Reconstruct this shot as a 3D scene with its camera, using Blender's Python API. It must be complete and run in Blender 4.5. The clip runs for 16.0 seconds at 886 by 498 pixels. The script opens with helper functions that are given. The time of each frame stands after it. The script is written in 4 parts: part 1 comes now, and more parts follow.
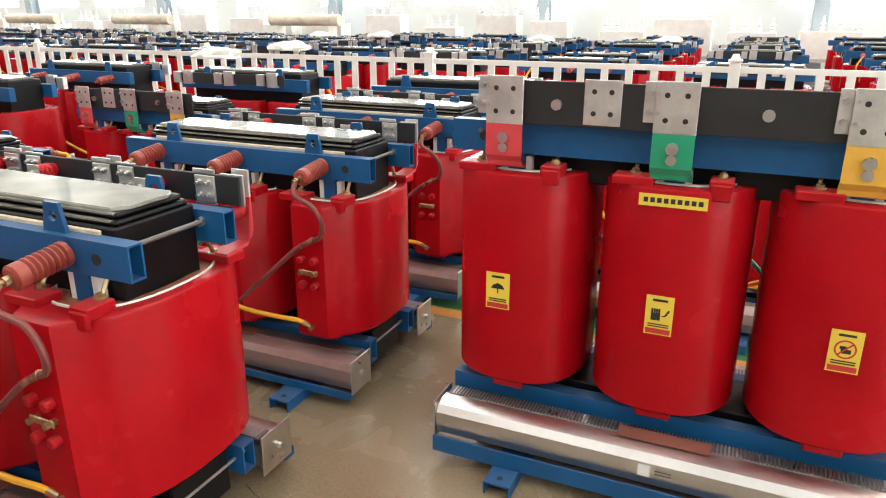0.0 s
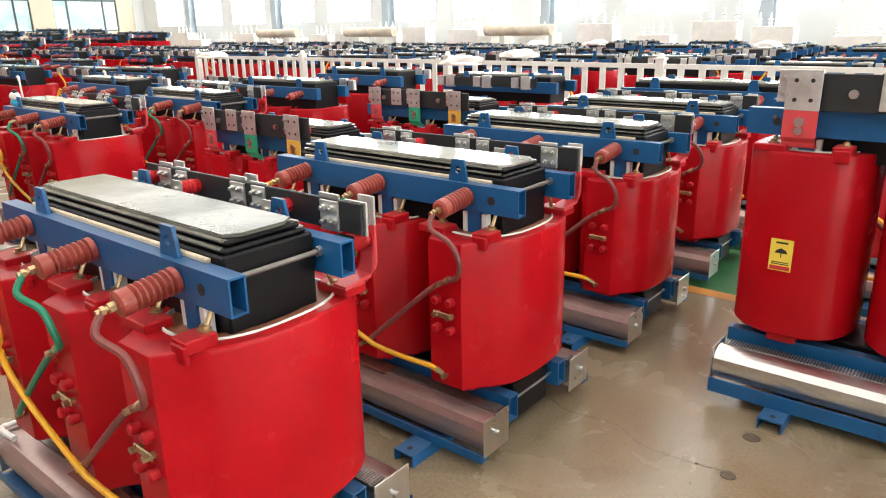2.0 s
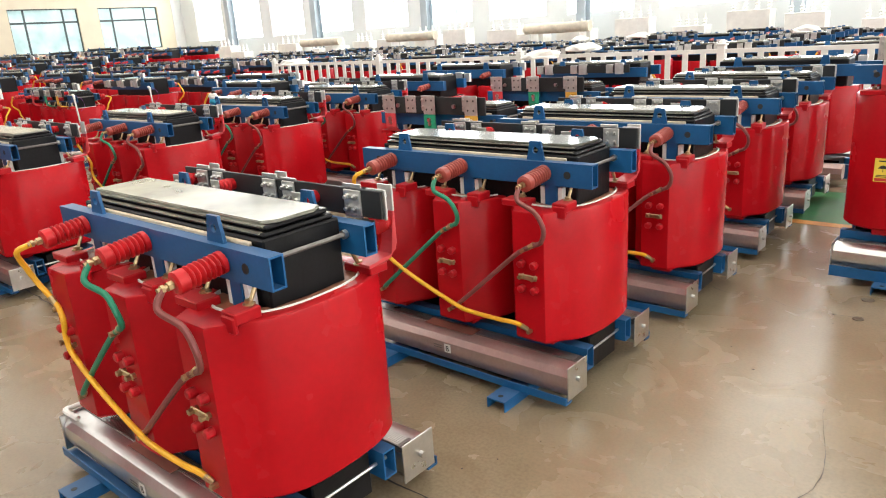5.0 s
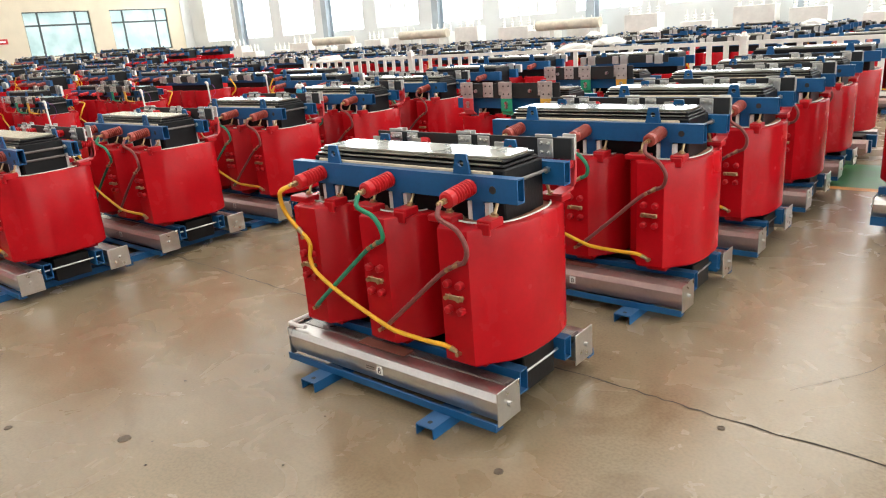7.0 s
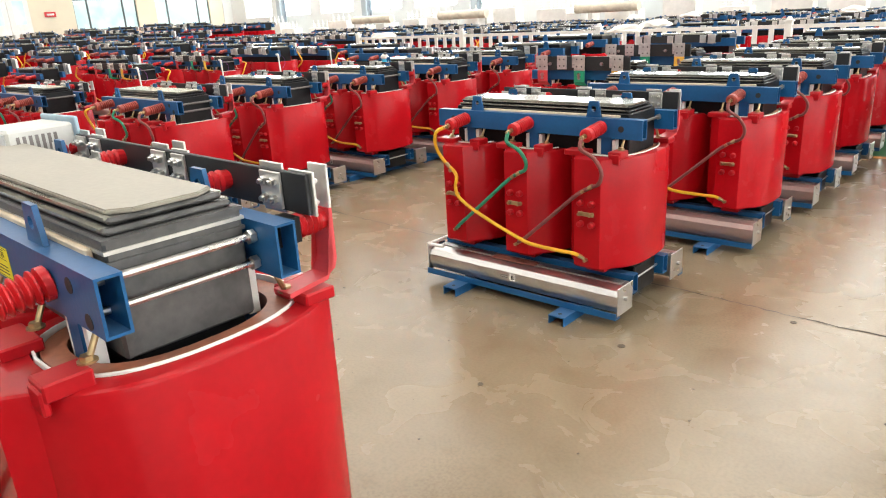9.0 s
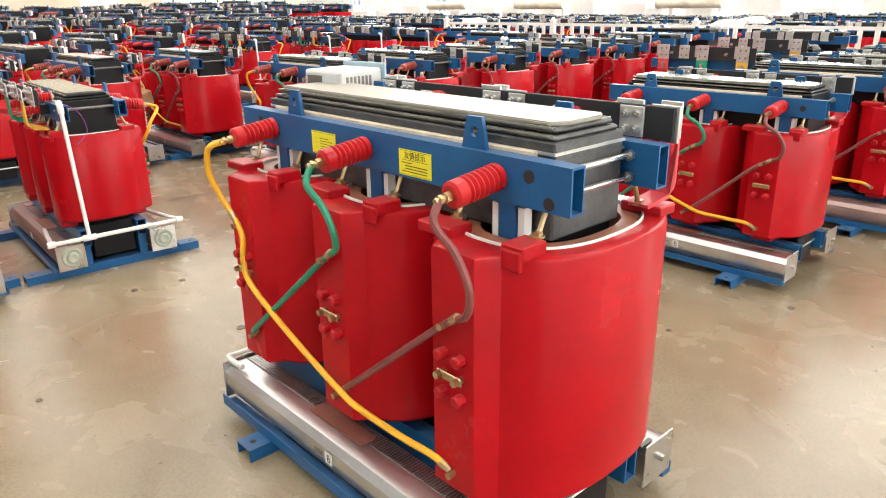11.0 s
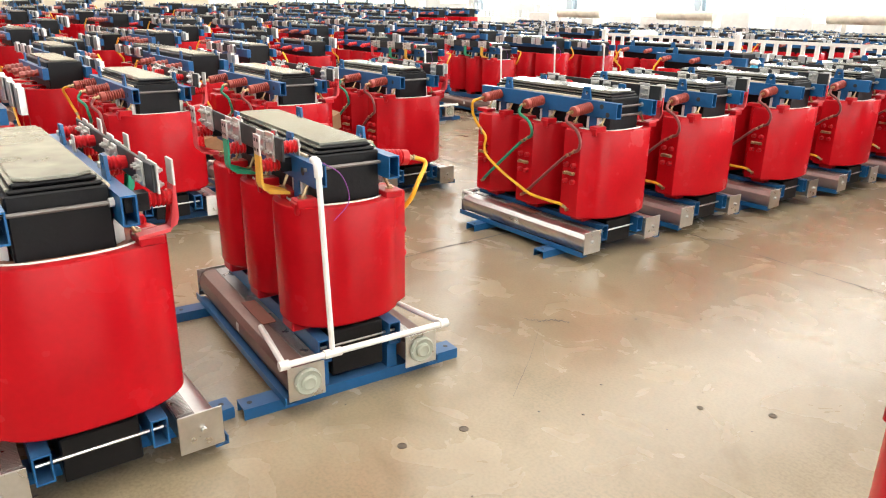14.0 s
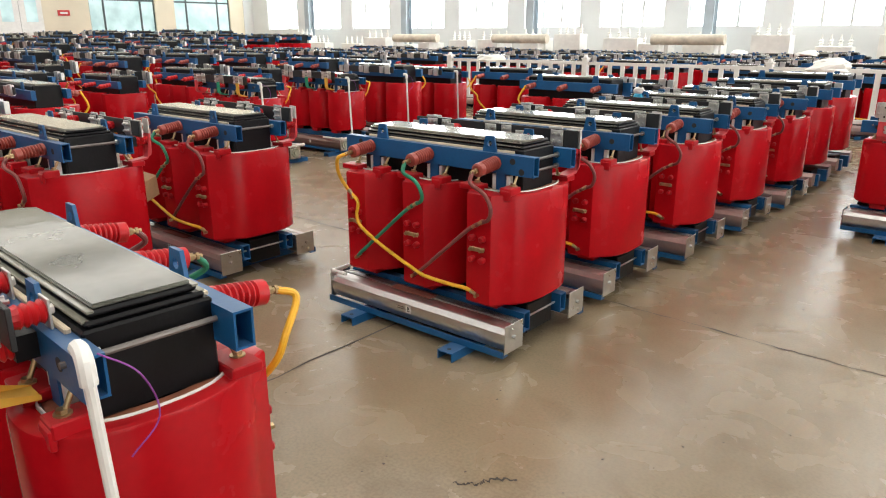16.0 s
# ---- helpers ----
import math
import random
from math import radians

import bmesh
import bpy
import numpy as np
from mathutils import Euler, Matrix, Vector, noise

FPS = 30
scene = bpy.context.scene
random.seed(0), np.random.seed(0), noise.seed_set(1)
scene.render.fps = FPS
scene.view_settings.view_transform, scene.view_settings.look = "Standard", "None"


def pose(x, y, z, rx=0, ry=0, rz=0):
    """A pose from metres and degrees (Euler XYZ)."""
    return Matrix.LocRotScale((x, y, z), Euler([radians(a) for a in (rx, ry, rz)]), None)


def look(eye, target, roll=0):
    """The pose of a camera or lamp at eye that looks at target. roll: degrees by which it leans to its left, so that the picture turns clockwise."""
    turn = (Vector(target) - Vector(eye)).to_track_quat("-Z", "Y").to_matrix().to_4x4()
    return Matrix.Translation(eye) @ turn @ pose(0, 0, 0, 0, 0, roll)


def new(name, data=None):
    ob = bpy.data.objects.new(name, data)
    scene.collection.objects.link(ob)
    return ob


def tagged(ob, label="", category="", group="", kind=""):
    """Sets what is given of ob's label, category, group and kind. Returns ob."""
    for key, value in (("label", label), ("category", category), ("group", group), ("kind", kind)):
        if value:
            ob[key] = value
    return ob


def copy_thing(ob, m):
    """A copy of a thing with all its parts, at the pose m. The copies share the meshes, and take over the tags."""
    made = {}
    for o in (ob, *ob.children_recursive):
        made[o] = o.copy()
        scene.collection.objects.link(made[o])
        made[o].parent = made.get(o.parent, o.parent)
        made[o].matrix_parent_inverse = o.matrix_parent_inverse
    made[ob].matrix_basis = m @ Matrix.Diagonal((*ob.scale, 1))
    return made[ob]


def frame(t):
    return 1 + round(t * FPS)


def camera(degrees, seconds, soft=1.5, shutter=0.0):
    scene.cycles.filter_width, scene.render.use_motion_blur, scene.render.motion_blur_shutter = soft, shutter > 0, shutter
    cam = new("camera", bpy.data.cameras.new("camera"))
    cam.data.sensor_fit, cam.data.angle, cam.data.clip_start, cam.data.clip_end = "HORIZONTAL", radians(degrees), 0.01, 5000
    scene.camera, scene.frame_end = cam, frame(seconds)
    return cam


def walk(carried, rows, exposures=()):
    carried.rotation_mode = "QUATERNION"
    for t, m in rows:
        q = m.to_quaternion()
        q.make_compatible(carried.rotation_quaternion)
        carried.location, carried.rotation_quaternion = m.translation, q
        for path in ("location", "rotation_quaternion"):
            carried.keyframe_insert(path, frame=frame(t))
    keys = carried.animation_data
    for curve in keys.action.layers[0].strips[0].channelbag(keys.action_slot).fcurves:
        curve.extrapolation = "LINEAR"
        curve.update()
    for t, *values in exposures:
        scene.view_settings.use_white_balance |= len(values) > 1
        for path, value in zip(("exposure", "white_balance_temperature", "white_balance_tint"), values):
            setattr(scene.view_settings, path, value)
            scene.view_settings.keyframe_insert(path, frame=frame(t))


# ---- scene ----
cam = camera(64.5, 16.0, soft=1.1)
PATH = [
    (0, (-0.051, -0.113, 1.661), (-0.824, 1.619, 1.028), 0.1),
    (0.5, (-0.135, -0.312, 1.66), (-0.956, 1.411, 1.061), -0.3),
    (1, (-0.18, -0.519, 1.666), (-1.168, 1.111, 1.062), -1.3),
    (1.5, (-0.134, -0.73, 1.669), (-1.28, 0.795, 1.066), -1.2),
    (2, (-0.15, -0.95, 1.659), (-1.362, 0.522, 1.054), -1.1),
    (2.5, (-0.212, -1.243, 1.655), (-1.435, 0.217, 1.046), -1.6),
    (3, (-0.178, -1.511, 1.659), (-1.422, -0.064, 1.06), -1.7),
    (3.5, (-0.148, -1.778, 1.671), (-1.399, -0.337, 1.071), -1.7),
    (4, (-0.212, -2.054, 1.659), (-1.459, -0.605, 1.07), -3.0),
    (4.5, (-0.215, -2.356, 1.671), (-1.459, -0.904, 1.085), -3.7),
    (5, (-0.156, -2.647, 1.662), (-1.411, -1.207, 1.068), -3.8),
    (5.2, (-0.155, -2.766, 1.668), (-1.416, -1.332, 1.075), -3.8),
    (7.3, (-0.242, -3.99, 1.678), (-1.476, -2.536, 1.076), -4.6),
    (7.5, (-0.248, -4.106, 1.69), (-1.477, -2.65, 1.082), -4.7),
    (8, (-0.176, -4.39, 1.675), (-1.413, -2.939, 1.073), -4.3),
    (8.2, (-0.146, -4.491, 1.683), (-1.385, -3.045, 1.072), -4.4),
    (10.3, (-0.156, -5.553, 1.611), (-1.485, -4.213, 0.95), -0.8),
    (10.5, (-0.242, -5.649, 1.609), (-1.575, -4.313, 0.947), -0.9),
    (11, (-0.449, -5.774, 1.619), (-1.802, -4.458, 0.958), -0.8),
    (11.5, (-0.795, -5.781, 1.624), (-2.159, -4.472, 0.971), -0.8),
    (12, (-1.153, -5.797, 1.616), (-2.52, -4.488, 0.968), -0.2),
    (12.5, (-1.552, -5.834, 1.629), (-2.914, -4.519, 0.983), -0.3),
    (13, (-1.921, -5.785, 1.621), (-3.292, -4.479, 0.977), -0.1),
    (13.5, (-2.192, -5.75, 1.65), (-3.667, -4.569, 0.994), 1.4),
    (14, (-2.564, -5.698, 1.669), (-4.073, -4.558, 1.019), 0.8),
    (14.5, (-2.836, -5.568, 1.666), (-4.343, -4.427, 1.01), 0.8),
    (15, (-3.138, -5.348, 1.682), (-4.628, -4.182, 1.032), 1.0),
    (15.5, (-3.452, -5.162, 1.678), (-4.83, -3.838, 1.088), 0.2),
    (16, (-3.71, -4.958, 1.683), (-4.938, -3.493, 1.097), -0.0),
]
walk(cam, [(t, look(eye, target, roll)) for t, eye, target, roll in PATH],
     [(0, 0.14), (1, 0.2), (2, 0.15), (3, -0.02), (4, -0.14), (4.5, -0.12), (5, 0.12), (7.5, 0.0), (8.2, 0.1), (10.5, 0.48), (11.5, 0.5), (12.0, 0.26), (12.5, 0.28), (13.2, 0.46), (14, 0.58), (14.6, 0.5), (15.2, 0.2), (15.5, 0.16), (16, -0.12)])

# ---- world, light, exposure ----
world = bpy.data.worlds.new("sky")
scene.world = world
world.use_nodes = True
wn = world.node_tree.nodes
sky = wn.new("ShaderNodeTexSky")
sky.sky_type = "NISHITA"
sky.sun_disc = False
sky.sun_elevation, sky.sun_rotation = radians(40), radians(60)
world.node_tree.links.new(sky.outputs[0], wn["Background"].inputs[0])
wn["Background"].inputs[1].default_value = 0.12


# ---- materials ----
def mat(name, color, rough=0.5, metal=0.0, var=0.12, scale=6.0, bump=0.0, bscale=60.0, coat=0.0, rvar=0.1, spread=0.0, dust=0.0, detail=5.0, spec=0.5):
    """A surface with two scales of colour variation, fine relief, piece-to-piece spread and settled dust on upward faces."""
    m = bpy.data.materials.new(name)
    m.use_nodes = True
    n, l = m.node_tree.nodes, m.node_tree.links
    b = n["Principled BSDF"]
    b.inputs["Metallic"].default_value = metal
    b.inputs["Coat Weight"].default_value = coat
    b.inputs["Coat Roughness"].default_value = 0.12
    b.inputs["Specular IOR Level"].default_value = spec
    co = n.new("ShaderNodeTexCoord")
    big = n.new("ShaderNodeTexNoise")
    big.inputs["Scale"].default_value, big.inputs["Detail"].default_value = scale, detail
    fine = n.new("ShaderNodeTexNoise")
    fine.inputs["Scale"].default_value, fine.inputs["Detail"].default_value = bscale, 3.0
    l.new(co.outputs["Object"], big.inputs["Vector"])
    l.new(co.outputs["Object"], fine.inputs["Vector"])
    mix = n.new("ShaderNodeMath")
    mix.operation = "MULTIPLY_ADD"
    l.new(fine.outputs["Fac"], mix.inputs[0])
    mix.inputs[1].default_value = 0.35
    l.new(big.outputs["Fac"], mix.inputs[2])
    ramp = n.new("ShaderNodeValToRGB")
    lo, hi = 1 - var, 1 + var
    ramp.color_ramp.elements[0].position, ramp.color_ramp.elements[1].position = 0.45, 0.9
    ramp.color_ramp.elements[0].color = (*[c * lo for c in color], 1)
    ramp.color_ramp.elements[1].color = (*[min(1, c * hi) for c in color], 1)
    l.new(mix.outputs[0], ramp.inputs[0])
    out = ramp.outputs[0]
    if spread:
        info = n.new("ShaderNodeObjectInfo")
        hsv = n.new("ShaderNodeHueSaturation")
        mr = n.new("ShaderNodeMapRange")
        mr.inputs[3].default_value, mr.inputs[4].default_value = 1 - spread, 1 + spread
        l.new(info.outputs["Random"], mr.inputs[0])
        l.new(mr.outputs[0], hsv.inputs["Value"])
        l.new(out, hsv.inputs["Color"])
        out = hsv.outputs[0]
    if dust:
        geo = n.new("ShaderNodeNewGeometry")
        sep = n.new("ShaderNodeSeparateXYZ")
        l.new(geo.outputs["Normal"], sep.inputs[0])
        dm = n.new("ShaderNodeMath")
        dm.operation, dm.use_clamp = "MULTIPLY", True
        l.new(sep.outputs["Z"], dm.inputs[0])
        dn = n.new("ShaderNodeMath")
        dn.operation = "MULTIPLY"
        l.new(big.outputs["Fac"], dn.inputs[0])
        dn.inputs[1].default_value = dust * 2
        l.new(dn.outputs[0], dm.inputs[1])
        dc = n.new("ShaderNodeMixRGB")
        dc.inputs[2].default_value = (0.42, 0.38, 0.33, 1)
        l.new(dm.outputs[0], dc.inputs[0])
        l.new(out, dc.inputs[1])
        out = dc.outputs[0]
    l.new(out, b.inputs["Base Color"])
    rr = n.new("ShaderNodeMapRange")
    rr.inputs[3].default_value, rr.inputs[4].default_value = max(0.02, rough - rvar), min(1, rough + rvar)
    l.new(big.outputs["Fac"], rr.inputs[0])
    l.new(rr.outputs[0], b.inputs["Roughness"])
    if bump:
        bp = n.new("ShaderNodeBump")
        bp.inputs["Strength"].default_value, bp.inputs["Distance"].default_value = bump, 0.004
        l.new(fine.outputs["Fac"], bp.inputs["Height"])
        l.new(bp.outputs[0], b.inputs["Normal"])
    return m


def glow(name, color, strength):
    m = bpy.data.materials.new(name)
    m.use_nodes = True
    b = m.node_tree.nodes["Principled BSDF"]
    b.inputs["Base Color"].default_value = (*color, 1)
    b.inputs["Emission Color"].default_value = (*color, 1)
    b.inputs["Emission Strength"].default_value = strength
    return m


RED = mat("red_cast_resin", (0.42, 0.0042, 0.0095), 0.25, var=0.14, scale=3, bump=0.07, bscale=45, spread=0.07, dust=0.02, spec=0.15)
REDBLK = mat("red_moulded_block", (0.42, 0.007, 0.013), 0.34, var=0.12, scale=9, spread=0.08, dust=0.05, spec=0.2)
BROWNRED = mat("brown_red_insulator", (0.30, 0.055, 0.04), 0.32, var=0.15, scale=9)
BUSHRED = mat("bright_red_insulator", (0.48, 0.012, 0.016), 0.3, var=0.12, scale=9, spec=0.35)
BLUE = mat("blue_paint", (0.010, 0.090, 0.235), 0.36, var=0.16, scale=5, bump=0.08, spread=0.06, dust=0.07, spec=0.35)
BLACK = mat("black_insulation", (0.005, 0.005, 0.006), 0.42, spec=0.22, var=0.3, scale=12, bump=0.2)
LAMIN = mat("grey_laminations", (0.10, 0.10, 0.10), 0.4, metal=0.5, var=0.3, scale=20, bump=0.2)
FILM = mat("pale_film_sheet", (0.25, 0.245, 0.20), 0.10, var=0.4, scale=3, bump=0.15, bscale=6, rvar=0.05)
BOARD = mat("black_board", (0.016, 0.017, 0.018), 0.5, var=0.2)
STEEL = mat("brushed_steel", (0.62, 0.61, 0.59), 0.3, metal=1.0, var=0.12, scale=8, bump=0.05)
COVER = mat("stainless_cover", (0.64, 0.63, 0.61), 0.36, metal=1.0, var=0.10, scale=4, bump=0.04, spread=0.05)
BROWNCOVER = mat("brown_film_cover", (0.20, 0.125, 0.105), 0.42, metal=0.45, var=0.16, scale=4, bump=0.08)
FILMCOVER = mat("film_covered_steel", (0.42, 0.315, 0.29), 0.40, metal=0.7, var=0.14, scale=4, bump=0.06, spread=0.05)
TIN = mat("tinned_plate", (0.66, 0.65, 0.62), 0.42, metal=0.85, var=0.15, scale=14, bump=0.08)
BRASS = mat("brass", (0.48, 0.36, 0.20), 0.35, metal=0.9, var=0.2, scale=20)
YELLOW = mat("yellow_sleeve", (0.80, 0.42, 0.02), 0.42, var=0.12, scale=12)
GREEN = mat("green_sleeve", (0.015, 0.22, 0.12), 0.42, var=0.15, scale=12)
BROWN = mat("brown_sleeve", (0.20, 0.05, 0.045), 0.42, var=0.15, scale=12)
WHITE = mat("white_plastic", (0.78, 0.77, 0.73), 0.4, var=0.06, scale=8)
INSUL = mat("cream_insulation", (0.66, 0.55, 0.40), 0.6, var=0.2, scale=12)
WINDING = mat("brown_varnished_winding", (0.30, 0.11, 0.06), 0.4, var=0.35, scale=14)
STICK = mat("yellow_sticker", (0.80, 0.60, 0.07), 0.5, var=0.05)
STICKY = mat("bright_yellow_sticker", (0.85, 0.76, 0.03), 0.5, var=0.05)
INK = mat("black_ink", (0.02, 0.02, 0.02), 0.6, var=0.1)
REDINK = mat("red_ink", (0.55, 0.03, 0.03), 0.6, var=0.1)
CARD = mat("brown_cardboard", (0.36, 0.21, 0.11), 0.85, var=0.15, scale=9, bump=0.2)
NOTE = mat("brown_tag_card", (0.24, 0.085, 0.06), 0.6, var=0.15, scale=9)
GRILLE = mat("dark_grille", (0.20, 0.18, 0.17), 0.45, metal=0.6, var=0.2)
FANRING = mat("pale_green_fan_cap", (0.36, 0.38, 0.31), 0.45, var=0.08)
COPPER = mat("copper", (0.60, 0.28, 0.16), 0.35, metal=1.0, var=0.15)
GREENTAG = mat("green_phase_paint", (0.02, 0.33, 0.18), 0.4, var=0.08)
YELTAG = mat("yellow_phase_paint", (0.75, 0.42, 0.06), 0.4, var=0.08)
REDTAG = mat("red_phase_paint", (0.62, 0.06, 0.07), 0.4, var=0.08)
WALLP = mat("cream_wall_paint", (0.70, 0.62, 0.47), 0.7, var=0.06, scale=1.2, bump=0.1)
WALLW = mat("white_wall_panel", (0.74, 0.76, 0.75), 0.6, var=0.06, scale=0.7)
FRAMEG = mat("dark_window_frame", (0.05, 0.08, 0.08), 0.45, var=0.1)
# column grey lightened to put the haze into its colour
COLUMN = mat("haze_paled_column", (0.40, 0.46, 0.50), 0.5, var=0.12, scale=2)
ROOFM = mat("roof_sheet", (0.62, 0.64, 0.65), 0.6, var=0.08, scale=1)
GLASSGLOW = glow("bright_daylight_pane", (0.93, 0.98, 1.0), 6.8)
ROOFGLOW = glow("translucent_roof_light", (1.0, 0.98, 0.93), 2.45)
EASTGLOW = glow("bright_side_pane", (0.97, 0.99, 1.0), 6.0)
OFFGLASS = glow("office_glass_painted_reflections", (0.42, 0.58, 0.58), 0.42)
# patchy emission painted into the office panes for daylight and reflections in the glass
_n = OFFGLASS.node_tree.nodes
_noise, _ramp, _co = _n.new("ShaderNodeTexNoise"), _n.new("ShaderNodeValToRGB"), _n.new("ShaderNodeTexCoord")
_noise.inputs["Scale"].default_value, _noise.inputs["Detail"].default_value = 1.1, 3.0
_ramp.color_ramp.elements[0].position, _ramp.color_ramp.elements[0].color = 0.38, (0.25, 0.40, 0.40, 1)
_ramp.color_ramp.elements[1].position, _ramp.color_ramp.elements[1].color = 0.64, (0.85, 1.0, 0.98, 1)
OFFGLASS.node_tree.links.new(_co.outputs["Object"], _noise.inputs["Vector"])
OFFGLASS.node_tree.links.new(_noise.outputs["Fac"], _ramp.inputs[0])
for _q in [q for q in _n if "Emission Color" in q.inputs]:
    OFFGLASS.node_tree.links.new(_ramp.outputs[0], _q.inputs["Emission Color"])
for _q in [q for q in _n if q.type == "EMISSION"]:
    OFFGLASS.node_tree.links.new(_ramp.outputs[0], _q.inputs["Color"])
# row top film over black: base colour paled for the strong light it reflects
ROWFILM = mat("glossy_film_reflection_paled", (0.32, 0.32, 0.28), 0.07, var=0.5, scale=3, bump=0.2, bscale=5, rvar=0.04, spec=0.9)
PALESHEET = mat("pale_coated_sheet", (0.32, 0.30, 0.25), 0.40, var=0.15, scale=3, bump=0.1, spec=0.25)
DARKFILM = mat("dark_glossy_film", (0.12, 0.122, 0.10), 0.10, var=0.5, scale=3, bump=0.28, bscale=5, rvar=0.05)
PAPER = mat("pale_cloth", (0.80, 0.79, 0.74), 0.8, var=0.1, scale=3, bump=0.3, bscale=8)


# ---- mesh helpers ----
def link(name, bm, material, parent=None, label="", smooth=False):
    me = bpy.data.meshes.new(name)
    if smooth:
        for f in bm.faces:
            f.smooth = True
    bm.to_mesh(me)
    bm.free()
    me.materials.append(material)
    if smooth:
        me.set_sharp_from_angle(angle=radians(24))
    ob = new(name, me)
    if parent is not None:
        ob.parent = parent
    if label:
        tagged(ob, label)
    return ob


def part(name, bm, material, parent, label="", smooth=False):
    return link(name, bm, material, parent, label, smooth)


def thing(name, label, category, group="", kind=""):
    return tagged(new(name), label, category, group, kind)


def box(x0, x1, y0, y1, z0, z1, bevel=0.0, bm=None):
    own = bmesh.new()
    bmesh.ops.create_cube(own, size=1)
    bmesh.ops.transform(own, matrix=Matrix.Translation(((x0 + x1) / 2, (y0 + y1) / 2, (z0 + z1) / 2)) @ Matrix.Diagonal((x1 - x0, y1 - y0, z1 - z0, 1)), verts=own.verts)
    if bevel:
        bmesh.ops.bevel(own, geom=own.edges[:], offset=bevel, segments=1, affect="EDGES")
    return merge(own, bm)


def merge(own, bm):
    if bm is None:
        return own
    me = bpy.data.meshes.new("tmp")
    own.to_mesh(me)
    own.free()
    bm.from_mesh(me)
    bpy.data.meshes.remove(me)
    return bm


def cyl(p0, p1, r, n=14, r2=None, bm=None):
    own = bmesh.new()
    a, b = Vector(p0), Vector(p1)
    d = b - a
    bmesh.ops.create_cone(own, cap_ends=True, segments=n, radius1=r, radius2=r if r2 is None else r2, depth=d.length)
    m = Matrix.Translation((a + b) / 2) @ d.to_track_quat("Z", "Y").to_matrix().to_4x4()
    bmesh.ops.transform(own, matrix=m, verts=own.verts)
    return merge(own, bm)


def prism(outline, axis, a, b, bm=None, bevel=0.0):
    """Extrudes an outline; axis 'z': outline (x, y); axis 'x': outline (y, z); axis 'y': outline (x, z)."""
    own = bmesh.new()
    put = {"z": lambda u, v, w: (u, v, w), "x": lambda u, v, w: (w, u, v), "y": lambda u, v, w: (u, w, v)}[axis]
    lo = [own.verts.new(put(u, v, a)) for u, v in outline]
    hi = [own.verts.new(put(u, v, b)) for u, v in outline]
    k = len(outline)
    own.faces.new(lo[::-1])
    own.faces.new(hi)
    for i in range(k):
        own.faces.new((lo[i], lo[(i + 1) % k], hi[(i + 1) % k], hi[i]))
    bmesh.ops.recalc_face_normals(own, faces=own.faces[:])
    if bevel:
        bmesh.ops.bevel(own, geom=own.edges[:], offset=bevel, segments=2, affect="EDGES")
    return merge(own, bm)


def ringed(outer, inner, z0, z1, chamfer=0.012):
    """A hollow upright body between two outlines of equal count, its outer rims rounded."""
    own = bmesh.new()
    k = len(outer)
    cx, cy = sum(p[0] for p in outer) / k, sum(p[1] for p in outer) / k

    def loop(pts, z, s=0.0):
        out = []
        for x, y in pts:
            d = math.hypot(x - cx, y - cy)
            f = (d - s) / d
            out.append(own.verts.new((cx + (x - cx) * f, cy + (y - cy) * f, z)))
        return out
    rings = [loop(inner, z0), loop(outer, z0, chamfer), loop(outer, z0 + chamfer), loop(outer, z1 - chamfer), loop(outer, z1 - chamfer * 0.3, chamfer * 0.3), loop(outer, z1, chamfer), loop(inner, z1)]
    rings.append(rings[0])
    for a, b in zip(rings, rings[1:]):
        for i in range(k):
            own.faces.new((a[i], a[(i + 1) % k], b[(i + 1) % k], b[i]))
    bmesh.ops.recalc_face_normals(own, faces=own.faces[:])
    return own


def glide(points, steps=6):
    """A smooth curve through the points."""
    p = [Vector(q) for q in points]
    p = [2 * p[0] - p[1], *p, 2 * p[-1] - p[-2]]
    out = []
    for i in range(1, len(p) - 2):
        for s in range(steps):
            t = s / steps
            a, b, c, d = p[i - 1:i + 3]
            out.append(0.5 * (2 * b + (c - a) * t + (2 * a - 5 * b + 4 * c - d) * t * t + (3 * b - a - 3 * c + d) * t ** 3))
    return out + [p[-2]]


def tube(points, r, n=8, bm=None):
    own = bmesh.new()
    pts = [Vector(q) for q in points]
    rings = []
    side = None
    for i, q in enumerate(pts):
        d = (pts[min(i + 1, len(pts) - 1)] - pts[max(i - 1, 0)]).normalized()
        if side is None:
            side = d.orthogonal().normalized()
        side = (side - d * side.dot(d)).normalized()
        up = d.cross(side)
        rings.append([own.verts.new(q + (side * math.cos(a) + up * math.sin(a)) * r) for a in (2 * math.pi * j / n for j in range(n))])
    for a, b in zip(rings, rings[1:]):
        for j in range(n):
            own.faces.new((a[j], a[(j + 1) % n], b[(j + 1) % n], b[j]))
    own.faces.new(rings[0][::-1])
    own.faces.new(rings[-1])
    bmesh.ops.recalc_face_normals(own, faces=own.faces[:])
    return merge(own, bm)


def lathe(profile, m, n=16):
    """Turns (radius, height) pairs about z and places the result by m."""
    own = bmesh.new()
    rings = [[own.verts.new((r * math.cos(2 * math.pi * j / n), r * math.sin(2 * math.pi * j / n), h)) for j in range(n)] for r, h in profile]
    for a, b in zip(rings, rings[1:]):
        for j in range(n):
            own.faces.new((a[j], a[(j + 1) % n], b[(j + 1) % n], b[j]))
    own.faces.new(rings[0][::-1])
    own.faces.new(rings[-1])
    bmesh.ops.recalc_face_normals(own, faces=own.faces[:])
    bmesh.ops.transform(own, matrix=m, verts=own.verts)
    return own


